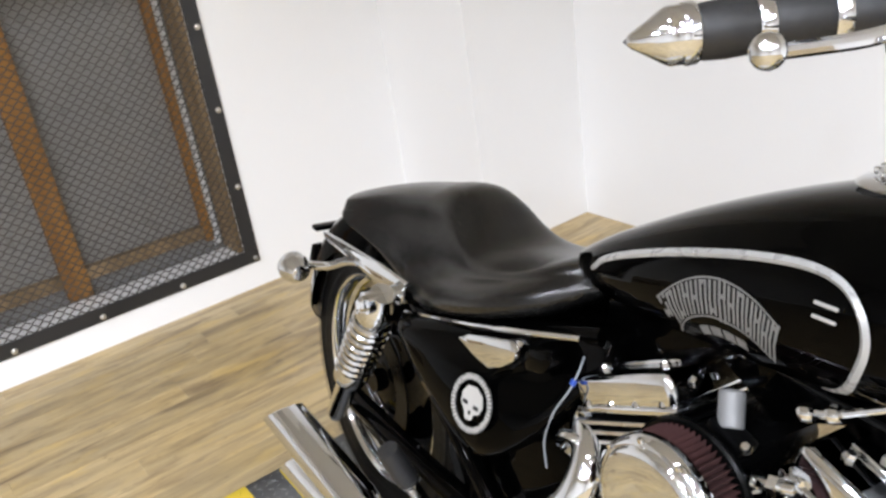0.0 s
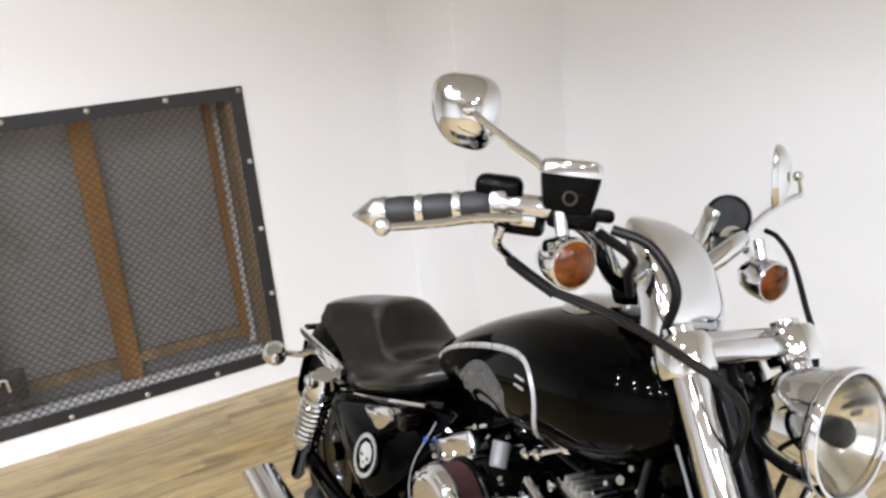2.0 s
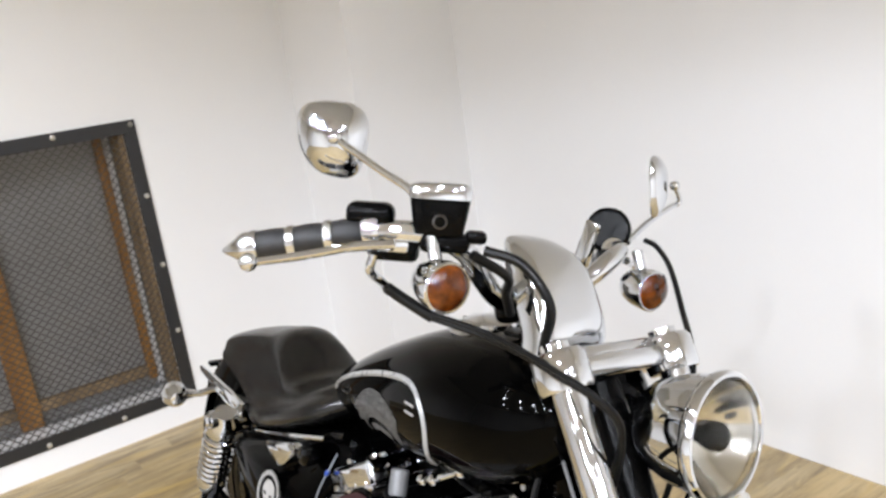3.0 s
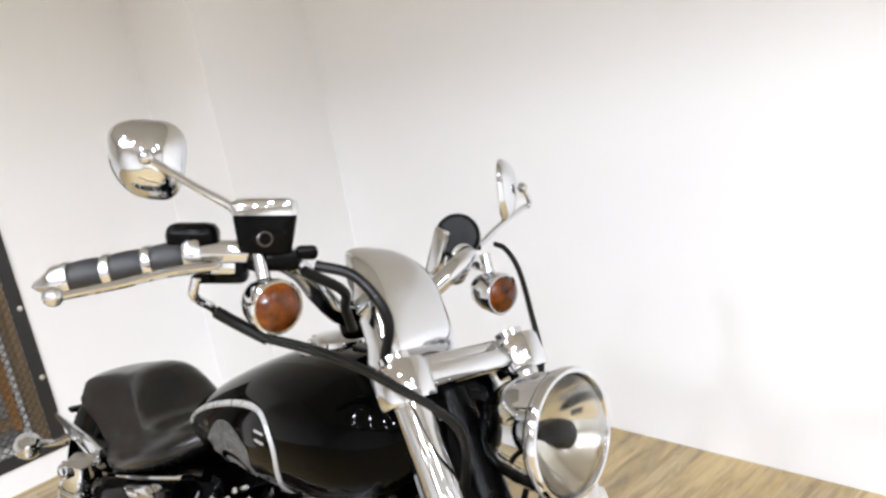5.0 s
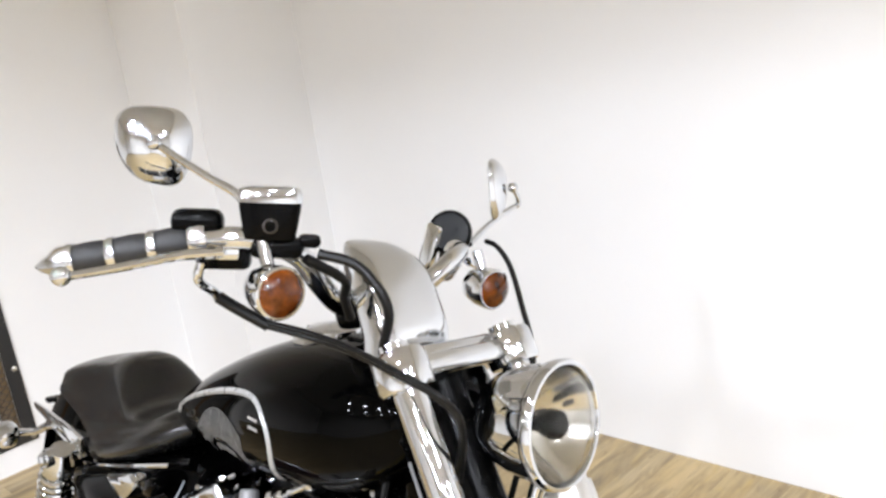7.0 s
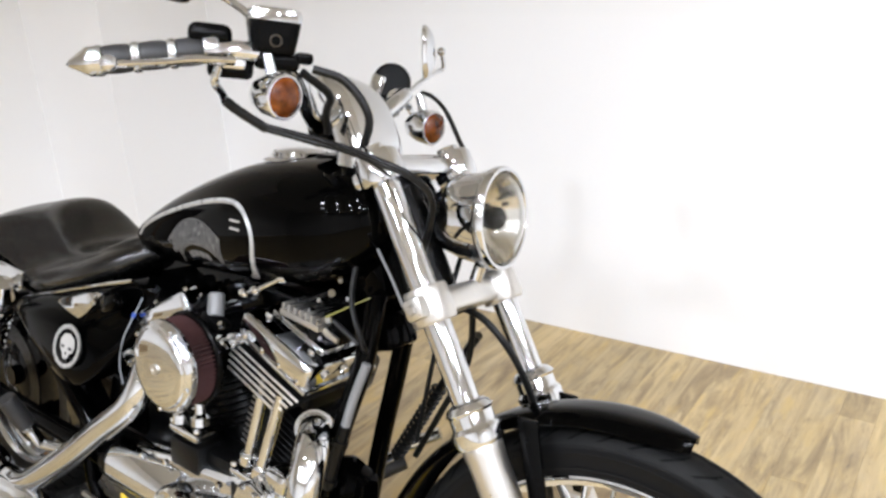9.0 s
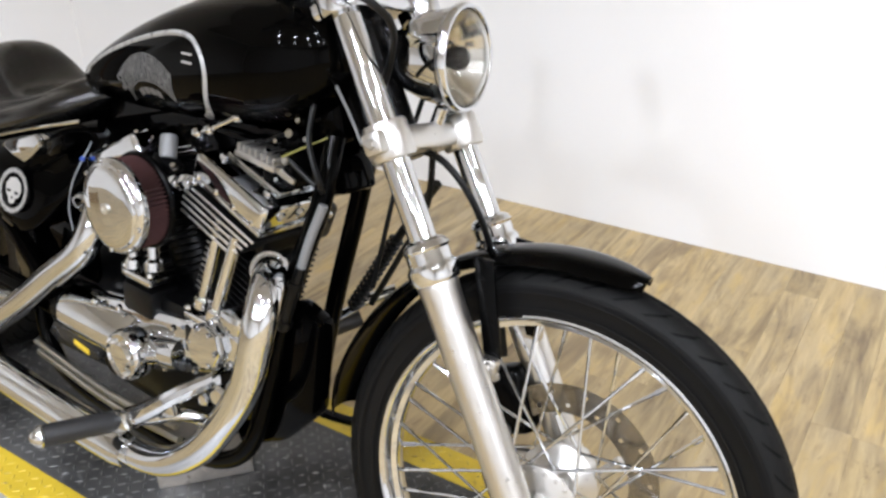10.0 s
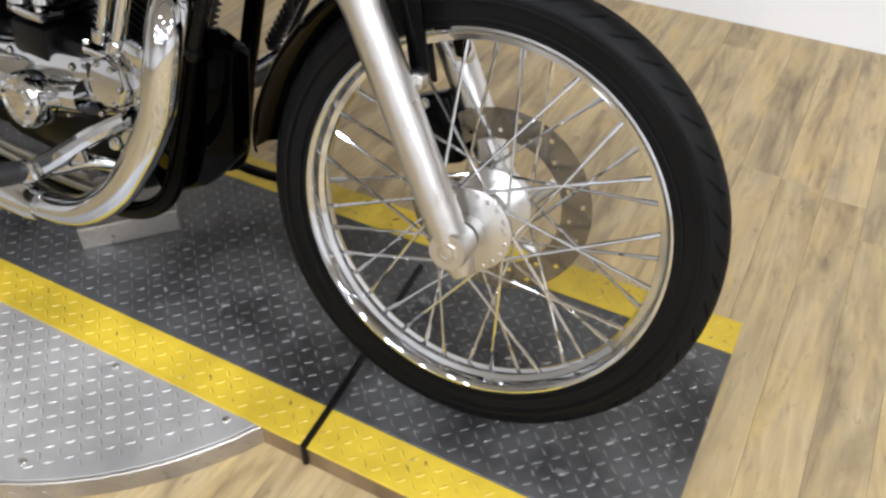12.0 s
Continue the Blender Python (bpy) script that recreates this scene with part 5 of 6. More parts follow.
for k in range(6):
    a = 2 * math.pi * k / 6
    bolt(bm, (-0.566 + 0.032 * math.cos(a), -0.168, 0.434 + 0.032 * math.sin(a)), (0.1, -1, 0.1), 0.005, 0.007)
part("oil_pump_cover", bm, CHROME, ENG, "faceted chrome cover")
bm = B()
lathe(bm, [(0, 0), (0.030, 0), (0.032, 0.006), (0.030, 0.085), (0, 0.085)], (-0.725, -0.146, 0.362), (1, 0, 0.25), 24)
part("gear_boss", bm, CHROME, ENG, "ribbed chrome boss")
for p, r_ in (((-0.545, -0.150, 0.345), 0.019), ((-0.510, -0.150, 0.372), 0.015), ((-0.580, -0.152, 0.325), 0.013)):
    bm = B()
    lathe(bm, [(0, -0.03), (r_, -0.03), (r_, 0.004), (r_ * 0.7, 0.010), (0, 0.010)], p, (0.1, -1, 0.1), 8)
    part("pump_plug", bm, CHROME, ENG, "chrome pump plug")
bm = B()
box(bm, (-0.528, -0.066, 0.746), (0.092, 0.060, 0.010), 0.002, Matrix.Rotation(radians(6), 4, "Y"))
sink = part("heat_sink", bm, SATIN, ENG, "pale finned metal plate")
for k in range(7):
    bm = B()
    box(bm, (-0.568 + 0.0135 * k, -0.066, 0.760 - 0.0014 * k), (0.004, 0.056, 0.014), 0.001, Matrix.Rotation(radians(6), 4, "Y"))
    part("sink_fin", bm, SATIN, sink)
bm = B()
lathe(bm, [(0, 0), (0.050, 0), (0.055, 0.01), (0.055, 0.215), (0.050, 0.222), (0, 0.224)], (-0.785, -0.126, 0.356), (-1, 0, -0.05), 32)
stm = part("starter_motor", bm, CHROME, ENG, "chrome starter cover")
bm = B()
lathe(bm, [(0, 0), (0.048, 0), (0.053, 0.006), (0.053, 0.026), (0.044, 0.038), (0, 0.040)], (-1.006, -0.124, 0.345), (-1, 0, -0.05), 24)
part("starter_end", bm, BLACK, stm, "black starter end cap")
bm = B()
box(bm, (-0.930, -0.1735, 0.300), (0.052, 0.003, 0.011), 0.001, Matrix.Rotation(radians(6), 4, "Y"))
part("yellow_sticker", bm, YELLOW, ENG, "yellow warning sticker")
# voltage regulator and oil filter in front
REG = empty("front_electrics", BIKE, "black regulator box on the frame tubes")
bm = B()
poly(bm, [(-0.500, 0.500), (-0.440, 0.532), (-0.382, 0.510), (-0.388, 0.345), (-0.462, 0.262), (-0.565, 0.205), (-0.600, 0.26), (-0.535, 0.350)], -0.090, -0.045, 0.012)
part("regulator", bm, PAINT, REG, "black regulator housing")
bm = B()
box(bm, (-0.462, -0.086, 0.335), (0.014, 0.004, 0.010), 0.001)
part("small_tag", bm, YELLOWW, REG, "small yellow tag")

# ---- air cleaner ----
AC = empty("air_cleaner", BIKE, "round chrome air cleaner with pleated red filter")
ac = Vector((-0.732, -0.2105, 0.642))
ad = Vector((0.02, -1, -0.02)).normalized()
bm = B()
lathe(bm, [(0, 0.016), (0.030, 0.0158), (0.055, 0.0145), (0.066, 0.0125), (0.0685, 0.011), (0.070, 0.008), (0.0725, 0.0075), (0.0765, 0.0055), (0.0795, 0.000), (0.0795, -0.010), (0.074, -0.010), (0.0735, -0.004), (0, -0.004)], ac, ad, 56)
part("cover_plate", bm, CHROME, AC, "domed chrome cover plate")
bm = B()
lathe(bm, [(0, 0.0), (0.009, 0.0), (0.009, 0.004), (0.005, 0.0045), (0.004, 0.002), (0, 0.002)], ac + ad * 0.0155, ad, 14)
part("centre_screw", bm, STEEL, AC)
bm = B()
rings = []
N = 124
up = ad.orthogonal().normalized()
sd_ = ad.cross(up)
for h in (-0.008, -0.050):
    rings.append([ac + ad * h + (up * math.cos(2 * math.pi * j / N) + sd_ * math.sin(2 * math.pi * j / N)) * (0.0765 if j % 2 else 0.0650) for j in range(N)])
ringface(bm, rings)
part("filter_element", bm, FILTER, AC, "pleated dark red filter gauze", smooth=False)
bm = B()
lathe(bm, [(0.02, -0.050), (0.080, -0.050), (0.083, -0.053), (0.083, -0.058), (0.02, -0.062)], ac, ad, 48, True)
part("back_plate", bm, BLACK, AC, "black back plate")
for k in range(9):
    a = 2 * math.pi * k / 9
    bm = B()
    bolt(bm, ac + (up * math.cos(a) + sd_ * math.sin(a)) * 0.0755 + ad * 0.005, ad, 0.0042, 0.004)
    part("cover_screw", bm, CHROME, AC)
bm = B()
tube(bm, [(-0.690, -0.135, 0.676), (-0.662, -0.134, 0.686), (-0.632, -0.126, 0.694)], 0.007, 12, 4)
for p in ((-0.678, -0.135, 0.681), (-0.652, -0.133, 0.689)):
    lathe(bm, [(0, 0), (0.013, 0), (0.013, 0.011), (0, 0.011)], p, (1, 0, 0.3), 6)
part("breather_arm", bm, CHROME, AC, "chrome breather fitting")
bm = B()
box(bm, (-0.735, -0.06, 0.655), (0.08, 0.16, 0.085), 0.02)
crb = part("carburettor", bm, BLACK, BIKE, "black carburettor body")
bm = B()
lathe(bm, [(0, -0.020), (0.013, -0.020), (0.0145, -0.018), (0.0145, 0.018), (0.012, 0.021), (0, 0.022)], (-0.733, -0.104, 0.726), (-0.35, 0.35, 0.87), 20)
part("sensor_body", bm, SLEEVE, crb, "dull metal sensor body")
bm = B()
box(bm, (-0.722, -0.112, 0.704), (0.050, 0.030, 0.014), 0.004, Matrix.Rotation(radians(20), 4, "Y"))
part("sensor_base", bm, CASE, crb, "black sensor base")
bm = B()
bolt(bm, (-0.698, -0.118, 0.700), (0.2, -0.6, 0.8), 0.007, 0.009)
part("base_bolt", bm, CHROME, crb)
bm = B()
tube(bm, [(-0.640, -0.110, 0.771), (-0.617, -0.108, 0.780), (-0.569, -0.094, 0.807)], 0.0045, 10, 3)
crod = part("chrome_rod", bm, CHROME, BIKE, "thin chrome rod under the tank")
for p in ((-0.643, -0.111, 0.770), (-0.617, -0.108, 0.780), (-0.567, -0.094, 0.808)):
    bm = B()
    lathe(bm, [(0, -0.006), (0.009, -0.006), (0.010, -0.003), (0.010, 0.003), (0.009, 0.006), (0, 0.006)], p, (0.87, 0.25, 0.48), 12)
    part("rod_end", bm, CHROME, crod)

# ---- exhaust ----
EX = empty("exhaust", BIKE, "two chrome exhaust pipes with slash-cut mufflers")
bm = B()
tube(bm, [(-0.515, -0.085, 0.570), (-0.468, -0.115, 0.588), (-0.422, -0.160, 0.588), (-0.400, -0.190, 0.558), (-0.402, -0.200, 0.505), (-0.417, -0.203, 0.440), (-0.460, -0.207, 0.362), (-0.525, -0.210, 0.277), (-0.618, -0.214, 0.212), (-0.735, -0.218, 0.190), (-0.875, -0.222, 0.186), (-1.02, -0.225, 0.186), (-1.20, -0.228, 0.186)], 0.0262, 22, 7)
part("front_pipe", bm, CHROME, EX, "curved chrome front exhaust pipe")
bm = B()
tube(bm, [(-0.70, -0.222, 0.194), (-0.80, -0.227, 0.190), (-0.95, -0.232, 0.190), (-1.16, -0.236, 0.188), (-1.24, -0.238, 0.187)], lambda k: 0.033 if 0.03 < k < 0.97 else 0.029, 22, 4)
part("heat_shield", bm, CHROME, EX, "long chrome heat shield")
bm = B()
tube(bm, [(-0.955, -0.10, 0.60), (-0.905, -0.14, 0.565), (-0.922, -0.164, 0.500), (-1.010, -0.178, 0.425), (-1.10, -0.190, 0.350), (-1.20, -0.203, 0.275), (-1.275, -0.214, 0.226), (-1.345, -0.220, 0.212), (-1.46, -0.234, 0.228)], 0.027, 22, 7)
part("rear_pipe", bm, CHROME, EX, "chrome rear exhaust pipe")


def muffler(a, b, r):
    a, b = Vector(a), Vector(b)
    L = (b - a).length
    bm = B()
    lathe(bm, [(0.027, 0), (r - 0.004, 0.03), (r, 0.06), (r, L), (r - 0.003, L + 0.002), (r - 0.005, L), (r - 0.005, 0.1), (0, 0.09)], a, b - a, 30)
    d = (b - a).normalized()
    for v in bm.verts:
        h = (v.co - a).dot(d)
        if h > L - 0.004:
            v.co += d * (-(v.co.y - b.y) * 0.0 - (v.co.z - b.z) * 0.9)
    return part("muffler", bm, CHROME, EX, "long chrome slash-cut muffler")


muffler((-1.36, -0.226, 0.218), (-1.705, -0.262, 0.282), 0.042)
muffler((-1.18, -0.228, 0.190), (-1.66, -0.25, 0.180), 0.042)
for p, d in (((-0.468, -0.115, 0.588), (1, -0.9, 0.3)), ((-0.94, -0.135, 0.575), (0.2, -1, -0.6))):
    bm = B()
    lathe(bm, [(0.026, -0.006), (0.030, -0.006), (0.0315, 0.0), (0.030, 0.006), (0.026, 0.006)], p, d, 22, True)
    part("exhaust_flange", bm, CHROME, EX)

# ---- foot controls ----
for nm, base, tip, lbl in (("front_footpeg", (-0.700, -0.150, 0.250), (-0.765, -0.375, 0.262), "black rubber footpeg on a chrome bracket"), ("rear_footpeg", (-1.245, -0.190, 0.318), (-1.25, -0.262, 0.455), "folded black rubber passenger footpeg")):
    e = empty(nm, BIKE, lbl)
    a, b = Vector(base), Vector(tip)
    d = (b - a).normalized()
    L = (b - a).length
    bm = B()
    lathe(bm, [(0, L * 0.38), (0.017, L * 0.38), (0.0195, L * 0.42), (0.0195, L * 0.86), (0.0175, L * 0.89), (0, L * 0.89)], a, d, 20)
    part("peg_rubber", bm, GRIPM, e, "ribbed black rubber")
    bm = B()
    lathe(bm, [(0, 0), (0.013, 0), (0.013, L * 0.3), (0.018, L * 0.34), (0.019, L * 0.38), (0, L * 0.385)], a, d, 16)
    if nm == "front_footpeg":
        part("peg_clevis", bm, CHROME, e, "chrome clevis")
        bm = B()
        lathe(bm, [(0, L * 0.88), (0.018, L * 0.885), (0.0195, L * 0.90), (0.017, L * 0.92), (0.012, L * 0.945), (0.005, L * 0.965), (0, L * 0.97)], a, d, 18)
        part("peg_end", bm, CHROME, e, "pointed chrome peg end")
        bm = B()
        tube(bm, [(-0.57, -0.12, 0.265), (-0.62, -0.17, 0.285), (-0.68, -0.195, 0.262), (-0.715, -0.20, 0.25)], 0.013, 12, 5)
        tube(bm, [(-0.715, -0.215, 0.256), (-0.665, -0.205, 0.290), (-0.610, -0.185, 0.335), (-0.555, -0.150, 0.375)], lambda k: 0.019 - 0.006 * k, 10, 5)
        box(bm, (-0.712, -0.222, 0.254), (0.050, 0.040, 0.034), 0.009, Matrix.Rotation(radians(-30), 4, "Y"))
        box(bm, (-0.640, -0.190, 0.300), (0.060, 0.018, 0.040), 0.007, Matrix.Rotation(radians(-30), 4, "Y"))
        bolt(bm, (-0.640, -0.200, 0.302), (0, -1, 0), 0.010, 0.008)
    else:
        part("peg_end", bm, CHROME, e, "chrome clevis")
        bm = B()
        tube(bm, [(-1.245, -0.19, 0.318), (-1.20, -0.17, 0.315), (-1.13, -0.15, 0.325)], 0.012, 12, 4)
    part("peg_bracket", bm, CHROME, e, "chrome bracket")
bm = B()
tube(bm, [(-0.66, -0.155, 0.235), (-0.85, -0.165, 0.225), (-1.12, -0.165, 0.24)], 0.0065, 10, 4)
tube(bm, [(-0.66, -0.150, 0.205), (-0.85, -0.160, 0.200), (-1.12, -0.160, 0.215)], 0.0075, 10, 4)
part("brake_rod", bm, STEEL, BIKE, "long brake pedal rod")
# kick stand
bm = B()
tube(bm, [(-0.72, 0.13, 0.17), (-0.66, 0.22, 0.10), (-0.62, 0.30, 0.055), (-0.61, 0.33, 0.052)], 0.011, 12, 5)
part("kick_stand", bm, BLACK, BIKE, "black side stand leg")
# far side controls that show past the frame
LC = empty("left_controls", BIKE, "shift lever and footpeg of the far side")
bm = B()
tube(bm, [(-0.72, 0.20, 0.27), (-0.66, 0.24, 0.32), (-0.60, 0.285, 0.375)], 0.009, 10, 4)
rod(bm, (-0.605, 0.275, 0.372), (-0.555, 0.315, 0.402), 0.013, 14)
part("shift_lever", bm, CHROME, LC, "chrome shift lever")
bm = B()
rod(bm, (-0.71, 0.22, 0.265), (-0.655, 0.32, 0.300), 0.018, 16)
part("peg_rubber", bm, GRIPM, LC)
bm = B()
tube(bm, [(-0.33, 0.12, 0.72), (-0.41, 0.14, 0.613), (-0.47, 0.14, 0.51), (-0.52, 0.14, 0.425)], 0.008, 10, 5)
for k_ in range(14):
    p = Vector((-0.425, 0.14, 0.590)).lerp(Vector((-0.515, 0.14, 0.435)), k_ / 13)
    lathe(bm, [(0.009, -0.003), (0.0150, 0), (0.009, 0.003)], p, (-0.5, 0, -0.86), 12, True)
part("cable_boot", bm, HOSE, LC, "ribbed black cable boot")
# wires
bm = B()
tube(bm, [(-0.406, -0.060, 0.803), (-0.435, -0.078, 0.785), (-0.468, -0.092, 0.765)], lambda q_: 0.0011 + 0.001 * q_, 8, 4)
part("yellow_wire", bm, YELLOWW, BIKE, "short yellow wire")
bm = B()
tube(bm, [(-0.990, -0.140, 0.515), (-0.997, -0.141, 0.557), (-0.981, -0.141, 0.608), (-0.960, -0.134, 0.650), (-0.962, -0.118, 0.672), (-0.972, -0.096, 0.692), (-0.978, -0.068, 0.700), (-0.980, -0.038, 0.690), (-0.965, -0.030, 0.690), (-0.945, -0.030, 0.690)], 0.0014, 8, 6)
ph = part("breather_hose", bm, PALE, BIKE, "thin pale breather hose with a blue clip")
for p in ((-0.972, -0.096, 0.692), (-0.960, -0.128, 0.660)):
    bm = B()
    lathe(bm, [(0, -0.004), (0.0042, -0.004), (0.0042, 0.004), (0, 0.004)], p, (0.1, 0.4, 1), 12)
    part("hose_clip", bm, BLUEW, ph, "blue hose clip")
bm = B()
tube(bm, [(-0.43, -0.06, 0.88), (-0.42, -0.085, 0.80), (-0.39, -0.09, 0.74), (-0.42, -0.06, 0.72), (-0.47, -0.08, 0.76)], 0.0045, 8, 6)
tube(bm, [(-0.50, -0.05, 0.79), (-0.56, -0.06, 0.765), (-0.64, -0.06, 0.765), (-0.72, -0.05, 0.765)], 0.0035, 8, 6)
part("loom", bm, HOSE, BIKE, "black wiring loom")
bm = B()
box(bm, (-0.50, -0.05, 0.735), (0.07, 0.05, 0.05), 0.008)
box(bm, (-0.520, -0.02, 0.70), (0.05, 0.08, 0.06), 0.008)
em = part("engine_mount", bm, BLACK, BIKE, "black engine mount with chrome bolts")
for p, r_ in (((-0.472, -0.076, 0.757), 0.009), ((-0.505, -0.076, 0.748), 0.006), ((-0.528, -0.076, 0.738), 0.006), ((-0.490, -0.076, 0.722), 0.005), ((-0.515, -0.076, 0.763), 0.004)):
    bm = B()
    bolt(bm, p, (0.1, -1, 0.15), r_, 0.010)
    part("mount_bolt", bm, CHROME, em, "chrome bolt")
bm = B()
poly(bm, [(-0.535, 0.752), (-0.51, 0.756), (-0.475, 0.738), (-0.452, 0.730), (-0.455, 0.722), (-0.478, 0.727), (-0.51, 0.742)], -0.082, -0.077, 0.001)
part("mount_bracket", bm, STEEL, em, "thin grey mount bracket")

# ---- display platform and turntable ----
PZ = 0.048
PX0, PX1, PY0, PY1 = 0.640, 1.236, -0.085, 2.275
STR = 0.083


def lozenges(bm, x0, x1, y0, y1, z, pitch, keep, turn=0.0, h=0.0016, ln=0.0092, wd=0.0026):
    """Raised bars of tread plate, alternating in direction."""
    verts, faces = [], []
    c, s_ = math.cos(turn), math.sin(turn)
    cx, cy = (x0 + x1) / 2, (y0 + y1) / 2
    n, m = int((x1 - x0) / pitch) + 2, int((y1 - y0) / pitch) + 2
    for i in range(-n // 2 - 1, n // 2 + 2):
        for j in range(-m // 2 - 1, m // 2 + 2):
            u, v = i * pitch, j * pitch
            x, y = cx + u * c - v * s_, cy + u * s_ + v * c
            if not keep(x, y):
                continue
            a = turn + (math.pi / 4 if (i + j) % 2 else -math.pi / 4)
            ca, sa = math.cos(a), math.sin(a)
            b = len(verts)
            for lx, ly, lz in ((-ln, 0, 0), (-ln * 0.35, -wd, 0), (ln * 0.35, -wd, 0), (ln, 0, 0), (ln * 0.35, wd, 0), (-ln * 0.35, wd, 0), (-ln * 0.5, 0, h), (ln * 0.5, 0, h)):
                verts.append((x + lx * ca - ly * sa, y + lx * sa + ly * ca, z + lz))
            for f in ((0, 1, 6), (1, 2, 7, 6), (2, 3, 7), (3, 4, 7), (4, 5, 6, 7), (5, 0, 6)):
                faces.append([b + k for k in f])
    me = bpy.data.meshes.new("tread")
    me.from_pydata(verts, [], faces)
    bm.from_mesh(me)
    bpy.data.meshes.remove(me)


PLAT = empty("platform")
tagged(PLAT, "black tread plate ramp with yellow painted edges", "platform")
bm = B()
box(bm, ((PX0 + PX1) / 2, (PY0 + PY1) / 2, PZ / 2), (PX1 - PX0 - 2 * STR, PY1 - PY0, PZ), 0.003)
deck = part("deck", bm, PLATE, PLAT, "black painted tread plate deck", smooth=False)
bm = B()
lozenges(bm, PX0, PX1, PY0, PY1, PZ, 0.0215, lambda x, y: PX0 + STR + 0.008 < x < PX1 - STR - 0.008 and PY0 + 0.015 < y < PY1 - 0.015)
tagged(part("deck_tread", bm, PLATEBAR, deck, "raised tread bars", smooth=False), kind="stuff")
for x0, x1 in ((PX0, PX0 + STR), (PX1 - STR, PX1)):
    bm = B()
    box(bm, ((x0 + x1) / 2, (PY0 + PY1) / 2, (PZ - 0.005) / 2), (x1 - x0 - 0.004, PY1 - PY0 - 0.004, PZ - 0.005), 0.001)
    part("edge_base", bm, OLDWOOD, PLAT, "dull brown side of the ramp", smooth=False)
    bm = B()
    box(bm, ((x0 + x1) / 2, (PY0 + PY1) / 2, PZ - 0.0025), (x1 - x0, PY1 - PY0, 0.005), 0.0015)
    st = part("edge_stripe", bm, YELLOW, PLAT, "worn yellow painted edge", smooth=False)
    bm = B()
    lozenges(bm, PX0, PX1, PY0, PY1, PZ, 0.0215, lambda x, y, a=x0, b=x1: a + 0.01 < x < b - 0.01 and PY0 + 0.015 < y < PY1 - 0.015)
    tagged(part("stripe_tread", bm, YELLOWBAR, st, "raised tread bars", smooth=False), kind="stuff")
bm = B()
tube(bm, [(PX0 - 0.004, 0.462, PZ - 0.035), (PX0 - 0.004, 0.464, PZ + 0.003), (PX0 + 0.09, 0.470, PZ + 0.004), (1.09, 0.505, PZ + 0.004)], 0.0055, 8)
tagged(part("strap", bm, HOSE, None, "thin black strap lying across the tread plate"), "thin black strap lying across the tread plate", "strap")
# small tread plate block under the frame
blk = B()
box(blk, (0.945, 1.120, PZ + 0.026), (0.193, 0.17, 0.052), 0.003, Matrix.Rotation(radians(-42.3), 4, "Z"))
for i_ in range(9):
    for j_ in range(3):
        m_ = Matrix.Translation((0.945, 1.120, PZ + 0.026)) @ Matrix.Rotation(radians(-42.3), 4, "Z") @ Matrix.Translation((-0.086 + 0.0215 * i_, -0.085, -0.017 + 0.0165 * j_)) @ Matrix.Rotation(radians(45 if (i_ + j_) % 2 else -45), 4, "Y")
        bar = B()
        box(bar, (0, 0, 0), (0.017, 0.0024, 0.0042), 0.001)
        bar.transform(m_)
        join(blk, bar)
BLKO = part("support_block", blk, RIMST, None, smooth=False)
tagged(BLKO, "bare tread plate block under the engine", "block")

TTC, TTR = (0.93, 1.10), 0.62
TURN_ = empty("turntable")
tagged(TURN_, "round bare metal tread plate turntable", "turntable")
bm = B()
lathe(bm, [(0, 0), (TTR - 0.008, 0), (TTR - 0.006, 0.003), (TTR - 0.006, PZ - 0.004), (TTR - 0.007, PZ - 0.003), (0, PZ - 0.003)], (TTC[0], TTC[1], 0), (0, 0, 1), 128)
bmesh.ops.bisect_plane(bm, geom=bm.verts[:] + bm.edges[:] + bm.faces[:], plane_co=(PX1 - 0.05, 0, 0), plane_no=(1, 0, 0), clear_outer=True)
tt = part("turntable_disc", bm, SILVER, TURN_, "bare metal disc")
bm = B()
lathe(bm, [(TTR - 0.005, 0.001), (TTR, 0.001), (TTR, PZ - 0.007), (TTR - 0.002, PZ - 0.005), (TTR - 0.005, PZ - 0.005)], (TTC[0], TTC[1], 0), (0, 0, 1), 128, True)
bmesh.ops.bisect_plane(bm, geom=bm.verts[:] + bm.edges[:] + bm.faces[:], plane_co=(PX1 - 0.05, 0, 0), plane_no=(1, 0, 0), clear_outer=True)
for k_ in range(150):
    a_ = 2 * math.pi * k_ / 150
    if 2.4 < a_ < 5.2:
        bar = B()
        box(bar, (0, 0, 0), (0.0025, 0.019, 0.0045), 0.001)
        bar.transform(Matrix.Translation((TTC[0] + TTR * math.cos(a_), TTC[1] + TTR * math.sin(a_), 0.015 + 0.014 * (k_ % 2))) @ Matrix.Rotation(a_, 4, "Z") @ Matrix.Rotation(radians(45 if k_ % 2 else -45), 4, "X"))
        join(bm, bar)
part("turntable_rim", bm, RIMST, TURN_, "dull tread plate rim")
bm = B()
lozenges(bm, TTC[0] - TTR, PX0, TTC[1] - TTR, TTC[1] + TTR, PZ - 0.003, 0.0215, lambda x, y: (x - TTC[0]) ** 2 + (y - TTC[1]) ** 2 < (TTR - 0.03) ** 2 and x < PX0 - 0.01)
tagged(part("disc_tread", bm, SILVER, tt, "raised tread bars", smooth=False), kind="stuff")
for x, y in ((0.623, 0.848), (0.412, 0.834), (0.624, 0.607)):
    bm = B()
    bolt(bm, (x, y, PZ - 0.003), (0, 0, 1), 0.007, 0.004)
    part("disc_screw", bm, STEEL, TURN_)

# ---- screened wall opening ----
VENT = empty("wall_screen")
tagged(VENT, "black framed expanded metal screen bolted over a wall opening", "wall screen")
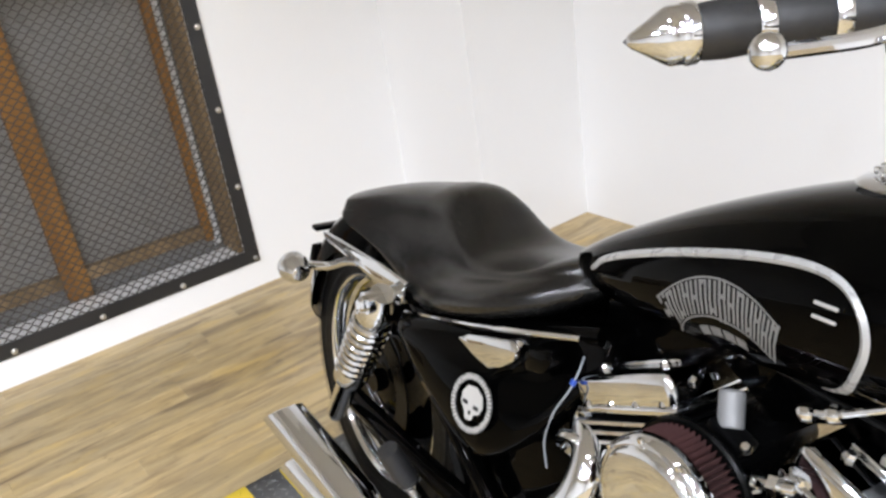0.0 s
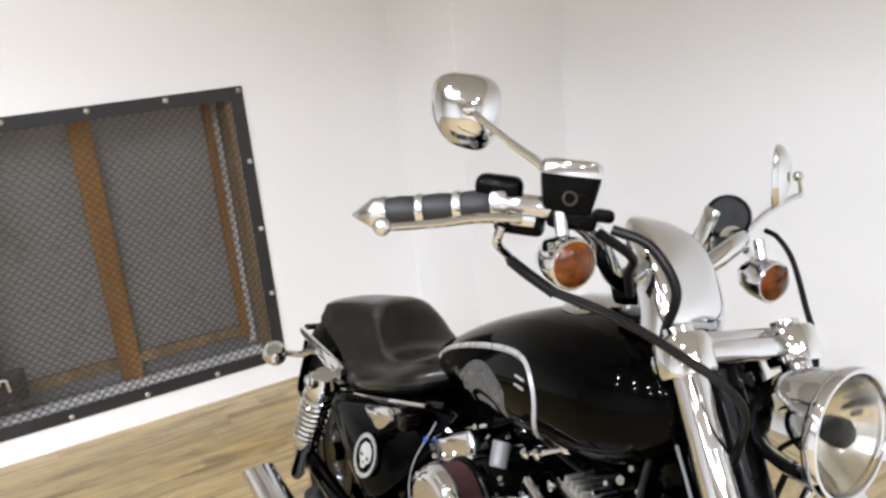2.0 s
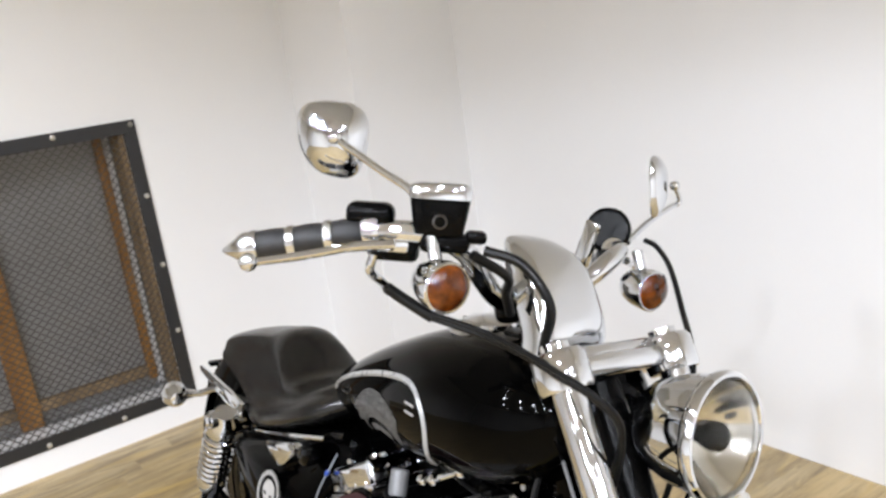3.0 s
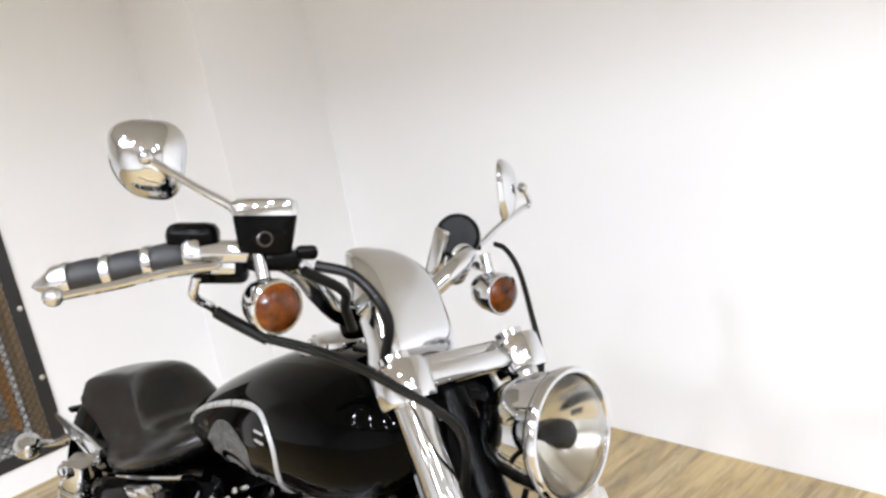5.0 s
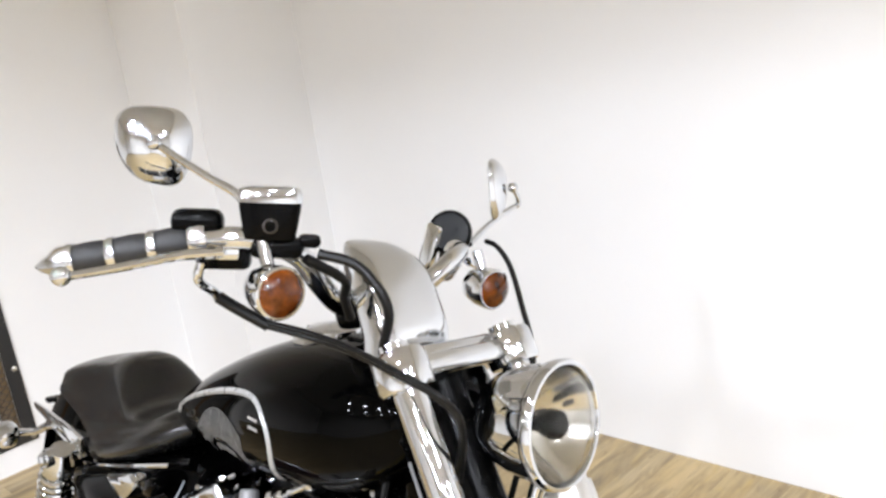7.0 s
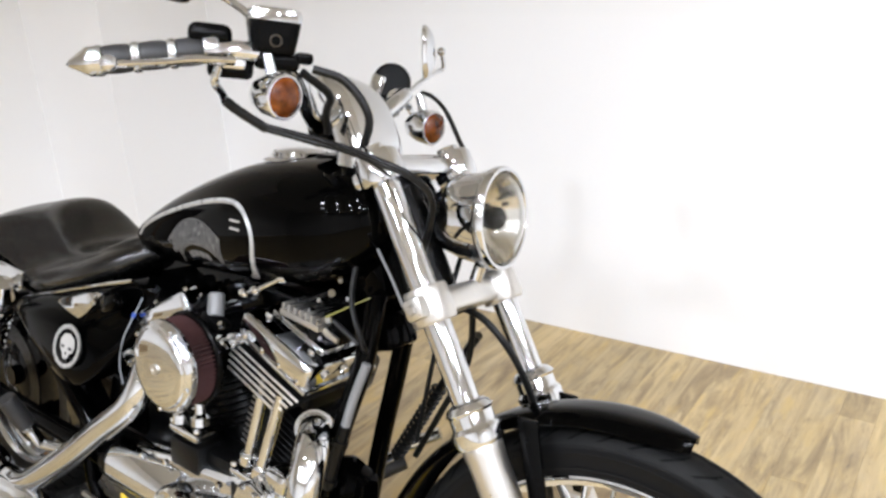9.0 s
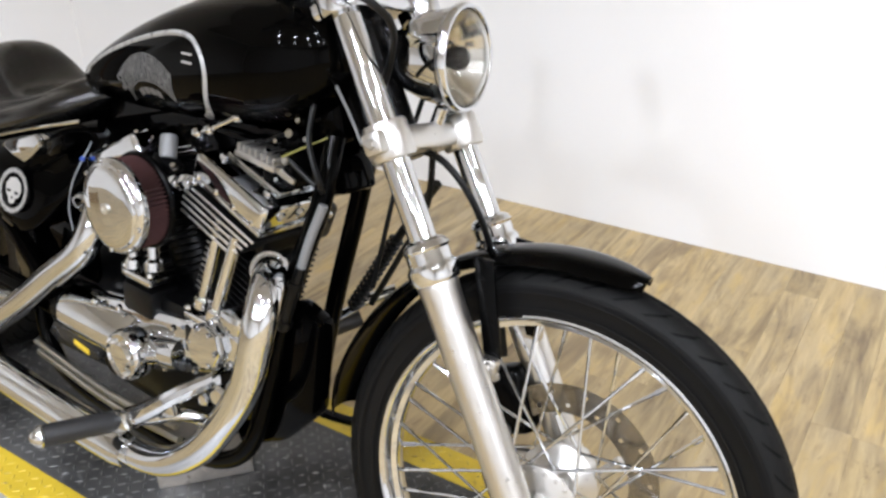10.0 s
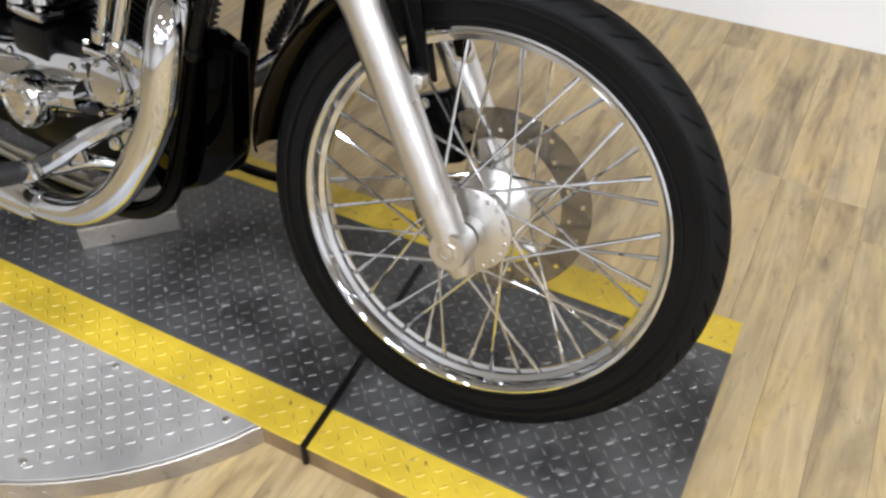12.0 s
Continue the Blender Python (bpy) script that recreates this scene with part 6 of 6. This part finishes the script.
FW_ = 0.052
fy = WALL_Y - 0.006
for nm, a, b in (("top", (VX0, VZ1 - FW_), (VX1, VZ1)), ("bottom", (VX0, VZ0), (VX1, VZ0 + FW_)), ("left", (VX0, VZ0 + FW_), (VX0 + FW_, VZ1 - FW_)), ("right", (VX1 - FW_, VZ0 + FW_), (VX1, VZ1 - FW_))):
    bm = B()
    box(bm, ((a[0] + b[0]) / 2, fy + 0.003, (a[1] + b[1]) / 2), (b[0] - a[0], 0.010, b[1] - a[1]), 0.0015)
    part("frame_bar", bm, FRAMEST, VENT, "black steel frame bar", smooth=False)
bm = B()
bolt_mesh = None
for k in range(5):
    for p in ((VX0 + 0.018 + (VX1 - VX0 - 0.036) * k / 4, VZ1 - 0.018), (VX0 + 0.018 + (VX1 - VX0 - 0.036) * k / 4, VZ0 + 0.018), (VX0 + 0.018, VZ0 + 0.018 + (VZ1 - VZ0 - 0.036) * k / 4), (VX1 - 0.018, VZ0 + 0.018 + (VZ1 - VZ0 - 0.036) * k / 4)):
        if bolt_mesh is None:
            bm = B()
            lathe(bm, [(0, 0), (0.011, 0), (0.010, 0.004), (0.006, 0.007), (0, 0.0075)], (0, 0, 0), (0, -1, 0), 14)
            finish(bm)
            bolt_mesh = bpy.data.meshes.new("bolt")
            bm.to_mesh(bolt_mesh)
            bolt_mesh.materials.append(STEEL)
        if k in (0, 4) and p[0] in (VX0 + 0.018, VX1 - 0.018) and abs(p[1] - VZ1 + 0.018) > 1e-6 and abs(p[1] - VZ0 - 0.018) > 1e-6:
            continue
        o = new("bolt", bolt_mesh)
        o.parent = VENT
        o.matrix_basis = pose(p[0], fy - 0.0035, p[1])
# expanded metal: zig-zag strands that touch at the knots
verts, faces = [], []
SW, SH = 0.034, 0.0165
x0, x1, z0, z1 = VX0 + 0.03, VX1 - 0.03, VZ0 + 0.03, VZ1 - 0.03
rows_n = int((z1 - z0) / SH)
cols = int((x1 - x0) / (SW / 2))
w = 0.0022
my = WALL_Y + 0.004
for j in range(rows_n):
    zc = z0 + SH * j
    base = len(verts)
    for i in range(cols + 1):
        x = x0 + i * SW / 2
        z = zc + (SH / 2 - w if (i + j) % 2 else -(SH / 2 - w)) + SH / 2
        for dy, dz in ((-0.0016, -w), (0.0016, -w * 0.4), (0.0016, w), (-0.0016, w * 0.4)):
            verts.append((x, my + dy, z + dz))
    for i in range(cols):
        a, b = base + 4 * i, base + 4 * i + 4
        for k in range(4):
            faces.append((a + k, a + (k + 1) % 4, b + (k + 1) % 4, b + k))
me = bpy.data.meshes.new("expanded_mesh")
me.from_pydata(verts, [], faces)
me.materials.append(MESHST)
mo = new("expanded_mesh", me)
mo.parent = VENT
tagged(mo, "dark expanded metal mesh", kind="stuff")
# behind the screen: a boxed niche with brown battens
ND = 0.055
NB = WALL_Y + 0.12 + ND
for a, b in (((OX0 - 0.03, WALL_Y + 0.12, OZ0 - 0.03), (OX0, NB, OZ1 + 0.03)), ((OX1, WALL_Y + 0.12, OZ0 - 0.03), (OX1 + 0.03, NB, OZ1 + 0.03)), ((OX0, WALL_Y + 0.12, OZ0 - 0.03), (OX1, NB, OZ0)), ((OX0, WALL_Y + 0.12, OZ1), (OX1, NB, OZ1 + 0.03)),
             ((OX0 - 0.03, NB, OZ0 - 0.03), (OX1 + 0.03, NB + 0.03, OZ1 + 0.03))):
    bm = B()
    box(bm, [(p + q) / 2 for p, q in zip(a, b)], [q - p for p, q in zip(a, b)])
    tagged(part("wall_niche_lining", bm, BACKPANEL, None, smooth=False), "grey lining of the niche behind the screen", "wall", kind="structure")
# brown battens against the back of the niche
BAT = NB - 0.022
for a, b, m_, lab in (((0.652, OZ0), (0.736, OZ1), BATTEN, "brown wooden batten behind the screen"), ((1.180, OZ0 + 0.04), (1.210, OZ1), BATTEN, "narrow brown wooden batten behind the screen"), ((OX0 + 0.03, OZ0 + 0.055), (1.216, OZ0 + 0.10), OLDWOOD, "weathered wooden rail behind the screen"), ((0.196, OZ0 + 0.1), (0.228, OZ1), BATTEN, "narrow brown wooden batten behind the screen")):
    bm = B()
    box(bm, ((a[0] + b[0]) / 2, BAT + (0.008 if m_ is OLDWOOD else 0), (a[1] + b[1]) / 2), (b[0] - a[0], 0.04, b[1] - a[1]), 0.002)
    tagged(part("batten", bm, m_, None, smooth=False), lab, "batten", "battens behind the screen")
bm = B()
box(bm, (OX1 - 0.012, WALL_Y + 0.075, (OZ0 + OZ1) / 2), (0.024, 0.13, OZ1 - OZ0), 0.003)
tagged(part("opening_jamb", bm, OLDWOOD, None, smooth=False), "weathered wooden jamb of the opening", "jamb", kind="structure")
# Added white board: the brightly lit edge of the back panel as colour.
bm = B()
box(bm, (1.227, NB - 0.008, (OZ0 + OZ1) / 2), (0.030, 0.012, OZ1 - OZ0 - 0.01), 0.002)
tagged(part("lit_panel_strip", bm, WALL, None, smooth=False), "added white strip standing for the lit back panel", "strip", kind="structure")
# latch bolts on the frame
for z in (0.344, 1.03):
    e = empty("slide_bolt")
    bm = B()
    box(bm, (0, 0, 0), (0.075, 0.004, 0.045), 0.001)
    part("bolt_plate", bm, STEEL, e)
    bm = B()
    tube(bm, [(-0.04, -0.010, 0), (0.05, -0.010, 0), (0.058, -0.012, -0.004), (0.062, -0.014, -0.05)], 0.006, 10)
    part("bolt_rod", bm, STEEL, e)
    for x in (-0.022, 0.022):
        bm = B()
        box(bm, (x, -0.010, 0), (0.014, 0.018, 0.022), 0.003)
        part("bolt_guide", bm, STEEL, e)
    e.matrix_basis = pose(0.180, fy - 0.006, z)
    tagged(e, "zinc slide bolt on the black screen frame", "bolt", "slide bolts")
bm = B()
box(bm, (0.140, fy - 0.005, 0.70), (0.010, 0.008, 1.16), 0.002)
part("hinge_bar", bm, STEEL, VENT, "thin bright hinge edge")
for z in (0.30, 0.97):
    bm = B()
    box(bm, (0.245, WALL_Y + 0.012, z), (0.12, 0.006, 0.13), 0.002)
    part("corner_plate", bm, FRAMEST, VENT, "dark steel corner plate")
# brown wooden skirting past the wall end
bm = B()
box(bm, (-0.32, WALL_Y + 0.32, 0.06), (0.60, 0.03, 0.12), 0.004)
tagged(part("skirting", bm, OLDWOOD, None, smooth=False), "brown wooden skirting board past the wall end", "skirting", kind="structure")

# ---- floor boards ----
PW, GAP = 0.094, 0.0003
plank_mesh = {}


def plank(name, L):
    key = round(L, 3)
    if key not in plank_mesh:
        bm = B()
        box(bm, (0, 0, -0.006), (L - GAP, PW - GAP, 0.012), 0.0005, None, 1)
        finish(bm, False)
        me_ = bpy.data.meshes.new("plank")
        bm.to_mesh(me_)
        bm.free()
        me_.materials.append(WOOD)
        plank_mesh[key] = me_
    return plank_mesh[key]


rng = random.Random(4)
y = -1.75
while y < WALL_Y - 0.001:
    x = -0.9 - rng.random() * 1.2
    while x < WALL_X:
        L = 1.22
        L = min(L, WALL_X - x)
        if L > 0.001 and x + L > -0.9:
            ob = new("plank", plank("plank", L))
            ob.parent = FLOOR
            ob.location = (x + L / 2, y + PW / 2, 0)
        x += L
    y += PW
bm = B()
verts, faces = [], []
for ys, ye, xs, xe in ((Y0, -1.75, X0, WALL_X), (-1.75, WALL_Y, X0, -0.9), (WALL_Y, WALL_Y + 1.4, X0, -0.02)):
    box(bm, ((xs + xe) / 2, (ys + ye) / 2, -0.007), (xe - xs, ye - ys, 0.012))
part("plank_field", bm, WOOD, FLOOR, smooth=False)
